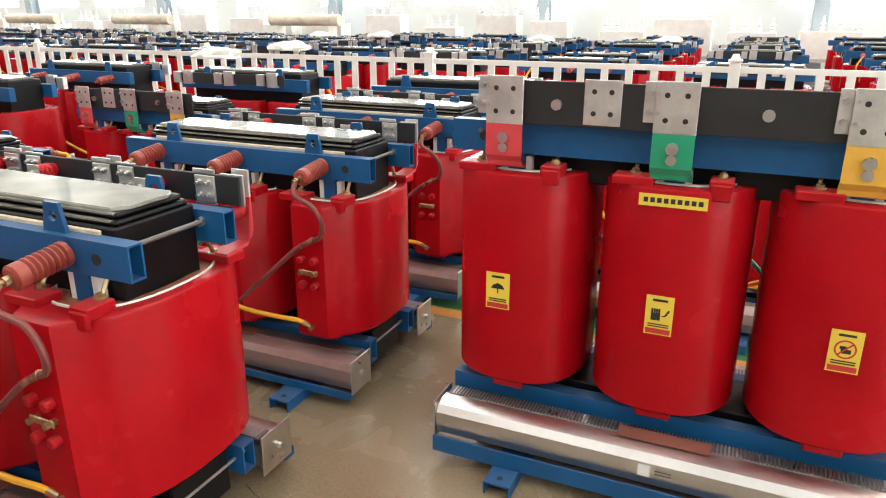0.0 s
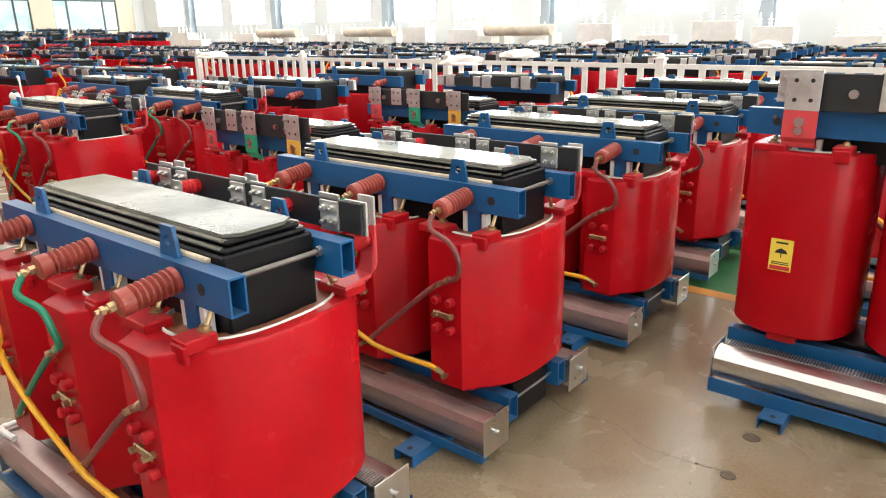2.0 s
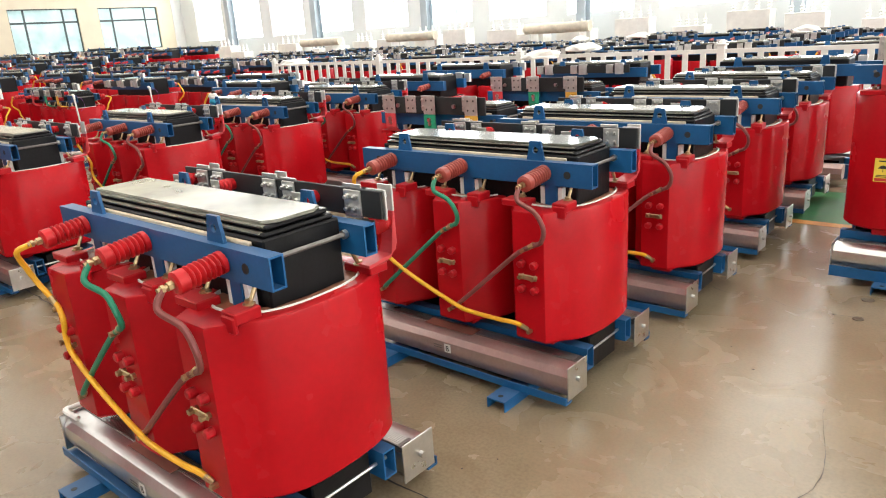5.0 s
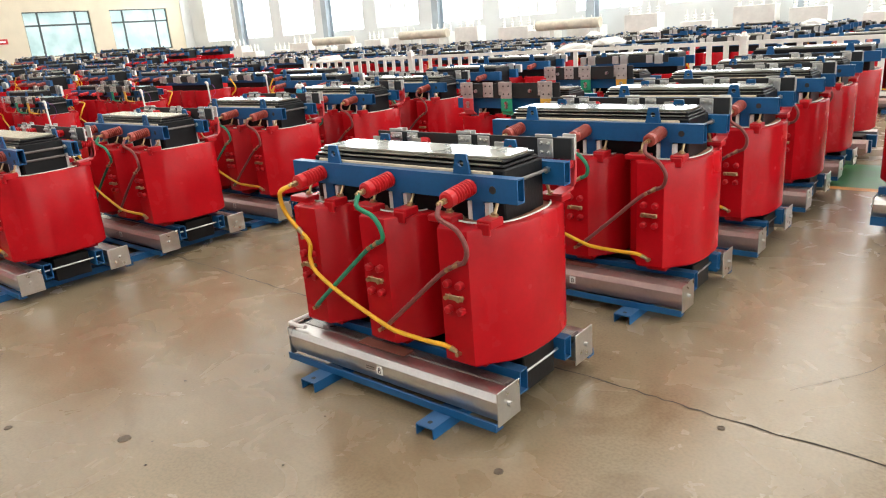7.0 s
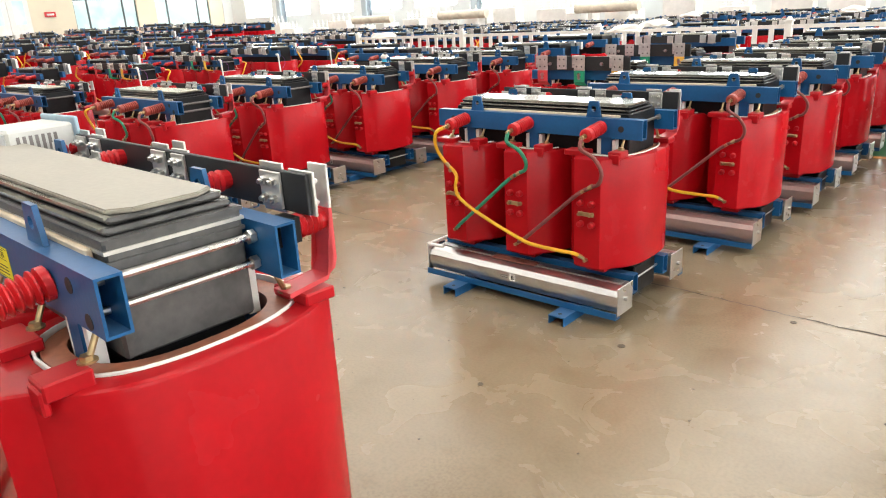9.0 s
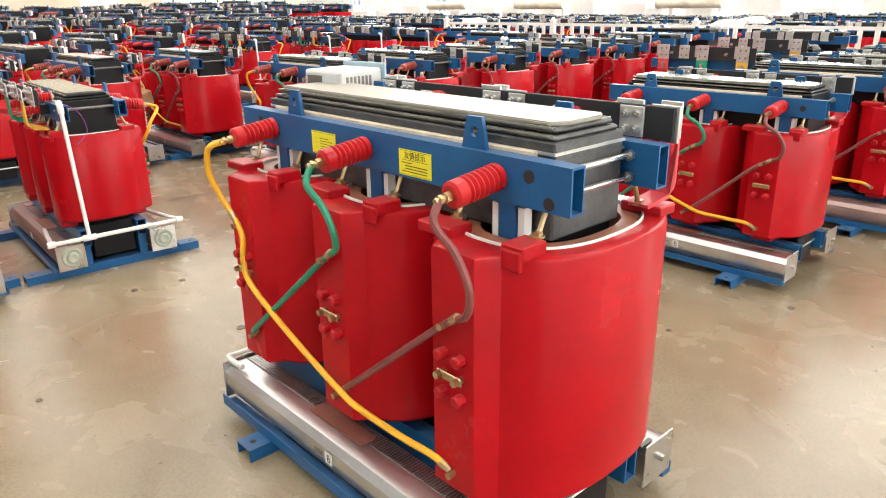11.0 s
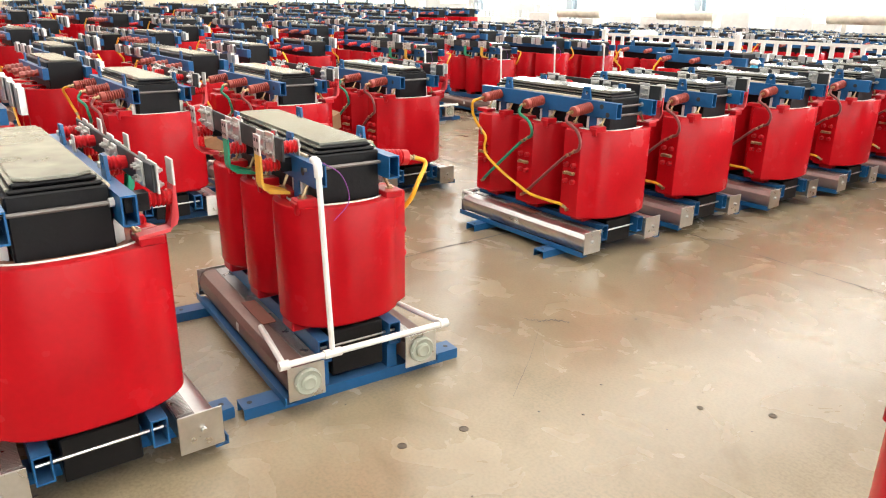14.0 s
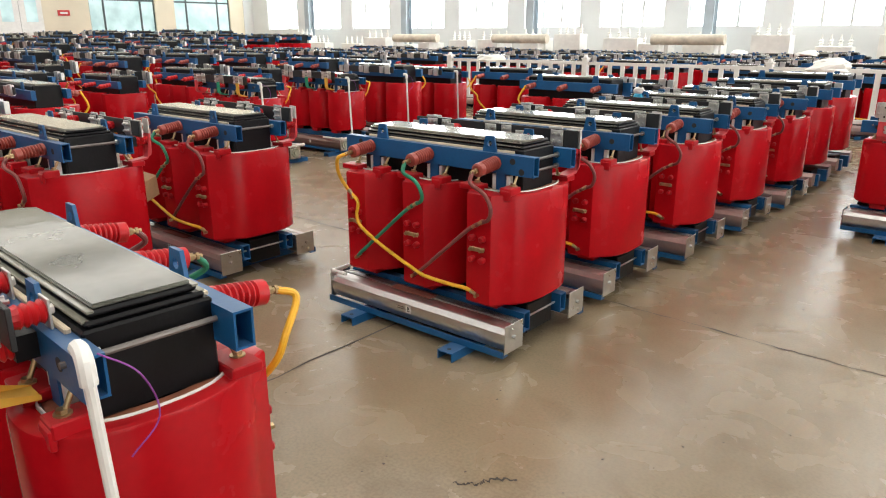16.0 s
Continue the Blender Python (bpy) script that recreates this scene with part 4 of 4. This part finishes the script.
tallu = transformer(TALL, BUSHRED, COVER, "red cast-resin transformer with tall phase-coloured busbars on a black board", lv="tall", tag="A")
tallu.matrix_basis = at(-0.265, 2.46, 180)
for k, (x, z, kd) in enumerate(((0.575, 0.705, 0), (0.005, 0.71, 1), (-0.545, 0.69, 2))):
    warning_sticker(tallu, TALL, x, z, kd)
midtall = transformer(MIDTALL, BROWNRED, FILMCOVER, "red cast-resin transformer with phase-coloured busbars beside a row", lv="tall")
midtall.matrix_basis = at(-4.17, 2.22, 180)
copy_thing(midtall, at(-4.3, 4.05, 180))

# fan-ended unit with a white pipe guard
piped = transformer(PIPED, BUSHRED, BROWNCOVER, "smaller red cast-resin transformer with dark-filmed core and round fan caps", sheet=DARKFILM)
piped.matrix_basis = at(-5.71, -4.225, 176.5)

def fan_cap(unit, x, y, z):
    cap = part("fan_motor_cap", lathe([(0.062, 0.0), (0.062, 0.012), (0.055, 0.02), (0.050, 0.017), (0.036, 0.015), (0.034, 0.026), (0.026, 0.03), (0.016, 0.026)], pose(x, y, z, 0, -90, 0), 24), FANRING, unit, "pale round fan motor cap", smooth=True)
    for k in range(6):
        a = k * math.pi / 3
        part("screw", cyl((x - 0.012, y + 0.056 * math.cos(a), z + 0.056 * math.sin(a)), (x - 0.018, y + 0.056 * math.cos(a), z + 0.056 * math.sin(a)), 0.004, 6), STEEL, cap)


for y in (-PIPED["fyh"] + 0.08, PIPED["fyl"] - 0.08):
    fan_cap(piped, -PIPED["fan"] - 0.009, y, 0.15)

for y in (0.72, 2.2):
    copy_thing(piped, at(-12.0, y, 179))

# ---- far rows ----
rng = random.Random(5)
FAR_A = far_transformer(SMALL, BROWNRED, "distant red cast-resin transformer with blue beams in a row")
FAR_B = far_transformer(MIDTALL, BUSHRED, "distant red cast-resin transformer with tall busbar board in a row", True)
used, distant = [], []


def far(x, y, turn, size=1.0):
    src = FAR_B if rng.random() < 0.3 else FAR_A
    m = at(x + rng.uniform(-0.08, 0.08), y + rng.uniform(-0.06, 0.06), turn + rng.uniform(-1.5, 1.5)) @ Matrix.Diagonal((size, size, size * rng.uniform(0.97, 1.06), 1))
    if y > 11.0 or x < -20.0:
        distant.append((src, m))
    elif src not in used:
        used.append(src)
        src.matrix_basis = m
    else:
        put = copy_thing(src, at(0, 0))
        put.matrix_basis = m


for x, y0, y1 in ((-2.25, 5.05, 5.2), (-4.3, 5.3, 5.4), (-6.08, 3.85, 5.3), (-8.2, 3.0, 5.3), (-10.2, 4.5, 5.5), (-12.0, 3.4, 4.7), (-0.3, 4.0, 4.2)):
    y = y0
    while y < y1:
        far(x, y, 180 if x in (-4.3, -12.0) else 0)
        y += 1.24
# beyond the railing
for k, x in enumerate([1.8 - 2.0 * i for i in range(15)]):
    y = 8.9 + 0.2 * (k % 2)
    while y < 19.0:
        far(x, y, 180 * (k % 2))
        y += 1.3
# the rows behind, on the window side: larger and larger units towards the office wall
x, k = -10.75, 0
while x > -38.3:
    size = 1.0 + 0.55 * max(0.0, (-x - 13.0) / 24.0)
    y = -9.5 + 0.3 * (k % 3)
    end = -2.0 if k == 0 else -0.5 if k == 1 else 5.6 if x > -20 else 7.0 if x > -28 else 17.0
    while y < end:
        far(x, y, 180 if k % 3 == 1 else 0, size)
        y += 1.26 * size
    x -= 2.05 * size
    k += 1
for y in (-5.4, -6.55, -7.7):
    far(-8.6, y, 0)


def joined(name, placed, label):
    """All the distant units past those that can be told apart, as one mesh."""
    verts, faces, which, mats = [], [], [], []
    cache = {}
    for src in (FAR_A, FAR_B):
        v, f, w = [], [], []
        for o in src.children_recursive:
            k = len(v)
            v += [tuple(q.co) for q in o.data.vertices]
            mtl = o.data.materials[0]
            if mtl not in mats:
                mats.append(mtl)
            for q in o.data.polygons:
                f.append([k + a for a in q.vertices])
                w.append(mats.index(mtl))
        cache[src] = (np.array(v), f, w)
    base = 0
    for src, m in placed:
        v, f, w = cache[src]
        a = np.array(m)
        verts.append(v @ a[:3, :3].T + a[:3, 3])
        faces += [[base + q for q in face] for face in f]
        which += w
        base += len(v)
    me = bpy.data.meshes.new(name)
    me.from_pydata(np.concatenate(verts).tolist(), [], faces)
    for q in mats:
        me.materials.append(q)
    me.polygons.foreach_set("material_index", which)
    me.update()
    tagged(new(name, me), label, "transformers", kind="stuff")


joined("distant_transformers", distant, "crowded rows of red transformers with blue beams far off")

# the first unit's top film stays dark, without the reflected light painted into the row's
for o in row.children_recursive:
    if o.name.startswith("top_sheet"):
        o.data = o.data.copy()
        o.data.materials[0] = DARKFILM


# ---- things on and beside the units ----
def bars(parent, x0, x1, y, z0, z1, rows, mtl, s=-1, name="print_line"):
    """Unreadable print as plain bars on a face looking along s*y."""
    h = (z1 - z0) / rows
    for k in range(rows):
        a = x0 if k else x0 + 0.15 * (x1 - x0)
        part(name, box(a, x1 - 0.12 * (x1 - x0) * (k % 2), *sorted((y, y + s * 0.0008)), z0 + k * h + 0.25 * h, z0 + k * h + 0.75 * h), mtl, parent)


for x0, x1 in ((-0.312, -0.172), (0.155, 0.298)):
    y = -LARGE["by"] - 0.0006
    st = part("yellow_label", box(x0, x1, y - 0.001, y, 1.1410, 1.2180), STICKY, big, "bright yellow printed label")
    for za, zb in ((1.1440, 1.1448), (1.2142, 1.2150)):
        part("border_line", box(x0 + 0.004, x1 - 0.004, y - 0.0016, y - 0.001, za, zb), INK, st)
    if x0 > 0:
        text("heading", "友情提示", 0.0235, INK, st, pose((x0 + x1) / 2, y - 0.0012, 1.1925, 90, 0, 0))
        part("rule", box(x0 + 0.012, x1 - 0.012, y - 0.0016, y - 0.001, 1.1865, 1.1875), INK, st)
        for k in range(4):
            part("print_line", box(x0 + (0.028 if k in (1, 2) else 0.012), x1 - (0.085 if k == 3 else 0.018), y - 0.0016, y - 0.001, 1.1520 + 0.0085 * k, 1.1544 + 0.0085 * k), INK, st)
    else:
        for k in range(3):
            part("pictogram", box(x0 + 0.022, x0 + 0.034, y - 0.0016, y - 0.001, 1.1620 + 0.014 * k, 1.1690 + 0.014 * k), STICK, st)
        for k in range(5):
            part("print_line", box(x0 + 0.05, x1 - 0.02 - 0.02 * (k == 4), y - 0.0016, y - 0.001, 1.1590 + 0.0088 * k, 1.1608 + 0.0088 * k), INK, st)

# yellow strip above the middle coil of the unit with tall busbars
st = part("notice_strip", box(-0.105, 0.105, TALL["ry"] + 0.003, TALL["ry"] + 0.0042, 1.082, 1.122), STICK, tallu, "yellow printed notice strip")
for k in range(9):
    part("print_line", box(-0.092 + 0.021 * k, -0.078 + 0.021 * k, TALL["ry"] + 0.0042, TALL["ry"] + 0.005, 1.094, 1.110), INK, st)

# test instrument lying on the large unit
box_ = thing("test_instrument", "small white plastic test instrument on top of a transformer", "instrument")
body = part("case", box(-0.11, 0.11, -0.12, 0.12, 0.012, 0.105, 0.008), mat("greyed_white_plastic", (0.56, 0.56, 0.53), 0.45, var=0.08), box_)
part("front_panel", box(-0.095, 0.095, -0.1225, -0.1195, 0.022, 0.095, 0.001), mat("grey_panel", (0.55, 0.57, 0.58), 0.5), body)
for k in range(6):
    part("button", box(-0.085 + 0.022 * k, -0.070 + 0.022 * k, -0.1265, -0.1225, 0.03, 0.04), GRILLE, body)
part("display", box(-0.085, 0.0, -0.1255, -0.1225, 0.055, 0.088), GRILLE, body)
for k in range(7):
    part("vent_slot", box(0.1095, 0.1112, -0.09 + 0.022 * k, -0.078 + 0.022 * k, 0.04, 0.085), GRILLE, body)
part("back_plate", box(-0.125, 0.125, 0.12, 0.135, 0.0, 0.12, 0.003), mat("blue_grey_plate", (0.35, 0.47, 0.55), 0.5), box_)
for sx in (-1, 1):
    for sy in (-1, 1):
        part("foot", cyl((sx * 0.08, sy * 0.09, 0), (sx * 0.08, sy * 0.09, 0.014), 0.012, 10), INK, box_)
box_.matrix_basis = at(-2.79, -4.04, 4, LARGE["b1"]) @ Matrix.Diagonal((1.0, 0.9, 1.2, 1))


# white pipe guard leaning on the fan-ended unit
def pipe_guard(m):
    g = thing("pipe_guard", "white plastic pipe guard standing at the end of a transformer", "pipe frame", "pipe guards")
    part("upright", tube([(0, -0.175, 0.255), (-0.01, -0.20, 1.06)], 0.0125, 10), WHITE, g, smooth=True)
    part("elbow", tube(glide([(-0.01, -0.199, 1.03), (-0.012, -0.2, 1.075), (-0.04, -0.195, 1.088), (-0.075, -0.19, 1.085)], 4), 0.018, 10), WHITE, g, smooth=True)
    part("crossbar", tube([(0.0, -0.395, 0.255), (0.0, 0.395, 0.255)], 0.014, 10), WHITE, g, smooth=True)
    part("tee", tube([(0.0, -0.215, 0.255), (0.0, -0.135, 0.255)], 0.02, 10), WHITE, g, smooth=True)
    for y in (-0.395, 0.395):
        part("return_pipe", tube(glide([(0.0, y, 0.255), (-0.03, y * 0.995, 0.258), (-0.09, y * 0.97, 0.250), (-0.45, y * 0.85, 0.236)], 4), 0.014, 10), WHITE, g, smooth=True)
        part("joint", cyl((0.0, y - 0.022, 0.255), (0.0, y + 0.022, 0.255), 0.021, 12), WHITE, g, smooth=True)
    part("violet_wire", tube(glide([(-0.03, -0.17, 1.08), (0.015, -0.11, 1.03), (0.01, -0.08, 0.92), (-0.01, -0.14, 0.84)], 6), 0.002, 6), mat("violet_wire", (0.25, 0.05, 0.3), 0.4), g)
    g.matrix_basis = m


pipe_guard(at(-5.005, -4.26, -3.5))


# guards on the row across the aisle
for y in (0.68, 2.16, 3.36, 4.6):
    pipe_guard(at(-11.235, y))

# cardboard pieces tucked between the units
for x, y, z, a in ((-8.35, -2.68, 0.62, 20), (-8.2, -3.72, 0.55, -30)):
    c = thing("cardboard_box", "small open brown cardboard box hung beside a coil", "box", "cardboard boxes")
    part("carton", box(-0.11, 0.11, -0.08, 0.08, 0.0, 0.15, 0.003), CARD, c)
    part("flap", prism([(-0.08, 0.15), (-0.078, 0.15), (-0.15, 0.22), (-0.152, 0.218)], "x", -0.105, 0.105), CARD, c)
    c.matrix_basis = pose(x, y, z, 15, 10, a)

# bagged bushings and cloths lying on far units
rb = random.Random(11)
for x, y in ((-6.6, 8.9), (-8.5, 15.2), (-10.2, 15.2), (-4.2, 14.0), (-1.8, 14.2), (-12.6, 7.2), (-6.2, 6.9)):
    b = thing("white_bundle", "white plastic-wrapped bundle lying on top of a transformer", "bundle", "wrapped bundles")
    own = bmesh.new()
    bmesh.ops.create_icosphere(own, subdivisions=3, radius=1)
    for v in own.verts:
        f = 1 + 0.35 * noise.noise(v.co * 1.7 + Vector((x, y, 0)))
        v.co = Vector((v.co.x * 0.30 * f, v.co.y * 0.16 * f, max(-0.02, v.co.z * 0.11 * f)))
    part("wrap", own, PAPER, b, smooth=True)
    b.matrix_basis = at(x, y, rb.uniform(0, 90), 1.17)

# ---- equipment along the north wall ----
for k in range(22):
    x = -33.5 + 1.75 * k + rb.uniform(-0.3, 0.3)
    r = thing("bushing_rack", "steel rack of upright grey bushings by the windows", "rack", "racks by the windows")
    w = rb.uniform(0.55, 0.75)
    part("shelf", box(-w, w, -0.35, 0.35, 0.6, 0.68, 0.005), mat("pale_rack", (0.5, 0.5, 0.46), 0.6) if k == 0 else bpy.data.materials["pale_rack"], r)
    for sx in (-1, 1):
        for sy in (-1, 1):
            part("leg", box(sx * w - 0.04, sx * w + 0.04, sy * 0.3 - 0.04, sy * 0.3 + 0.04, 0, 0.6), bpy.data.materials["pale_rack"], r)
    h = rb.uniform(0.6, 1.1)
    part("crate", box(-w + 0.05, w - 0.05, -0.28, 0.28, 0.68, 0.68 + h * 0.9, 0.01), PAPER, r)
    for q in range(4):
        prof = [(0.06, 0), (0.035, 0.05), (0.07, 0.09), (0.035, 0.13), (0.07, 0.17), (0.035, 0.21), (0.02, 0.35)]
        part("bushing", lathe(prof, pose(-w + 0.15 + q * (2 * w - 0.3) / 3, 0, 0.68 + h * 0.9), 8), PAPER, r)
    r.matrix_basis = at(x, 19.5 - 0.2 * (k % 2))
CREAMWRAP = mat("cream_wrapping", (0.60, 0.54, 0.43), 0.7, var=0.25, scale=2, bump=0.3, bscale=8)
# pale rolls added as stand-ins for the cream machinery by the windows
for k, x in enumerate((-25, -19.6, -13.0)):
    r = thing("roll_stand", "long pale roll on a stand, standing in for cream machinery by the windows", "roll", "wrapped rolls")
    part("roll", cyl((-1.2, 0, 1.5), (1.2, 0, 1.5), 0.17, 18), CREAMWRAP, r, smooth=True)
    for sx in (-0.9, 0.9):
        part("trestle", box(sx - 0.05, sx + 0.05, -0.25, 0.25, 0, 1.335), PAPER, r)
    r.matrix_basis = at(x, 18.6, 3)

# door, red notice on the window wall
d = thing("door_1", "white panelled double door with glazed upper lights", "door", kind="structure")
part("leaf", box(-39.995, -39.93, 7.4, 8.4, 0, 3.6), WHITE, d)
part("leaf", box(-39.995, -39.93, 8.42, 9.4, 0, 3.6), WHITE, d)
for y in (7.65, 8.67):
    part("pane", box(-39.929, -39.92, y, y + 0.5, 2.2, 3.3), OFFGLASS, d)
sg = thing("wall_sign", "small red notice board on the cream wall", "sign")
part("plate", box(-39.998, -39.97, 10.1, 10.65, 2.5, 2.75), REDINK, sg)
part("print_line", box(-39.969, -39.966, 10.2, 10.55, 2.58, 2.67), WHITE, sg)

# ---- floor marks ----
DARK = mat("dark_crack", (0.035, 0.028, 0.022), 0.9, var=0.2)
PLUG = mat("worn_floor_plug", (0.11, 0.085, 0.06), 0.6, var=0.3, scale=30)


def crack(points, w, label, seed):
    q = random.Random(seed)
    pts = glide([(x, y, 0) for x, y in points], 14)
    own = bmesh.new()
    prev = None
    for i, c in enumerate(pts):
        d = (pts[min(i + 1, len(pts) - 1)] - pts[max(i - 1, 0)]).normalized()
        n = Vector((-d.y, d.x, 0))
        c = c + n * q.uniform(-1, 1) * w * 1.3
        h = w * q.uniform(0.3, 1.0)
        pair = (own.verts.new(c + n * h + Vector((0, 0, 0.0015))), own.verts.new(c - n * h + Vector((0, 0, 0.0015))))
        if prev:
            own.faces.new((prev[0], pair[0], pair[1], prev[1]))
        prev = pair
    bmesh.ops.recalc_face_normals(own, faces=own.faces[:])
    tagged(link("floor_crack", own, DARK), label, "crack", kind="structure")


def plug(x, y, r, mtl=None):
    tagged(link("floor_plug", lathe([(r, 0.0), (r, 0.003), (r * 0.85, 0.004), (r * 0.8, 0.002)], pose(x, y, 0), 20), mtl or PLUG), "small round worn plug in the concrete floor", "floor mark", kind="structure")


# white and blue packet left on a clamp beam
pk = thing("packet", "small crumpled white and blue plastic packet on a blue beam", "packet")


def lump(rx, ry, z0, z1, seed):
    own = bmesh.new()
    bmesh.ops.create_icosphere(own, subdivisions=3, radius=1)
    for v in own.verts:
        f = 1 + 0.25 * noise.noise(v.co * 2.1 + Vector((seed, 0, 0)))
        v.co = Vector((v.co.x * rx * f, v.co.y * ry * f, z0 + (z1 - z0) * (0.5 + 0.5 * v.co.z)))
    return own


part("lower_half", lump(0.05, 0.03, 0.0, 0.075, 2.0), mat("cyan_plastic", (0.03, 0.38, 0.60), 0.3, var=0.1), pk, "bright cyan lower half", smooth=True)
part("upper_half", lump(0.052, 0.032, 0.05, 0.125, 5.0), WHITE, pk, smooth=True)
part("cap", cyl((0.01, 0, 0.115), (0.012, 0, 0.14), 0.02, 14, 0.018), INK, pk, "dark cap")
pk.matrix_basis = at(-6.17 - 0.46, 1.58 - 0.185, 20, SMALL["b1"])


crack([(-14.0, -0.85), (-9.06, -0.85), (-6.2, -0.93), (-4.8, -0.98), (-4.03, -1.01), (-1.74, -1.05), (-0.85, -1.09), (1.5, -1.10)], 0.008, "straight saw-cut joint across the floor", 3)
crack([(-6.38, -9.0), (-6.41, -5.0), (-6.42, -3.3), (-6.46, -2.5), (-6.48, 6.0)], 0.008, "straight saw-cut joint along the floor", 4)
crack([(-1.62, 1.6), (-1.49, 1.55), (-1.28, 1.575), (-1.14, 1.50), (-0.99, 1.493), (-0.79, 1.52)], 0.0022, "thin wandering crack in the concrete", 6)
crack([(-5.20, -3.12), (-5.12, -3.07), (-5.10, -3.02), (-5.02, -2.94)], 0.009, "short broken crack in the concrete", 7)
crack([(-5.05, -3.15), (-4.85, -3.4), (-4.6, -3.75)], 0.0012, "hairline crack in the concrete", 8)
crack([(-2.95, -3.55), (-2.78, -3.42), (-2.66, -3.29)], 0.005, "short broken crack in the concrete", 9)
crack([(-0.9, -0.7), (-0.6, -0.2), (-0.7, 0.4)], 0.002, "hairline crack in the concrete", 10)
for x, y, r in ((-0.787, 1.823, 0.035), (-0.778, 1.503, 0.03), (-3.64, -4.18, 0.024), (-4.53, -4.09, 0.02), (-4.58, -4.367, 0.02), (-3.22, -2.653, 0.03), (-1.654, -1.92, 0.02), (-1.05, -1.165, 0.016), (-3.616, -5.172, 0.014), (-4.71, -5.43, 0.016), (-4.046, -3.134, 0.014), (-3.82, -2.93, 0.018), (-2.0, -2.64, 0.014)):
    plug(x, y, r)

# scraps and chips scattered on the floor
CHIP = mat("dark_grit", (0.06, 0.045, 0.035), 0.9, var=0.4, scale=30)
rc = random.Random(21)
own = bmesh.new()
for k in range(420):
    x, y, r = rc.uniform(-7.0, 1.2), rc.uniform(-6.0, 3.5), rc.uniform(0.003, 0.011) * rc.uniform(0.4, 1.0)
    ang = rc.uniform(0, 6.3)
    n = rc.randint(4, 6)
    vs = [own.verts.new((x + r * rc.uniform(0.5, 1.4) * math.cos(ang + 6.283 * i / n), y + r * rc.uniform(0.5, 1.4) * math.sin(ang + 6.283 * i / n), 0.0015)) for i in range(n)]
    top = own.verts.new((x, y, 0.0015 + r * 0.4))
    for i in range(n):
        own.faces.new((vs[i], vs[(i + 1) % n], top))
tagged(link("floor_grit", own, CHIP), "scattered dark chips and grit on the floor", "grit", kind="stuff")

# painted edge of the storage zone
tagged(link("trim", box(-3.2, 0.9, 3.31, 3.42, 0.0, 0.002), mat("orange_floor_paint", (0.50, 0.22, 0.05), 0.5, var=0.25, scale=6)), "worn orange painted line on the floor", "floor line", kind="structure")
tagged(link("trim", box(-3.2, 0.9, 3.42, 4.5, 0.0, 0.002), mat("green_floor_paint", (0.04, 0.16, 0.06), 0.45, var=0.3, scale=4)), "worn green painted floor strip", "floor paint", kind="structure")
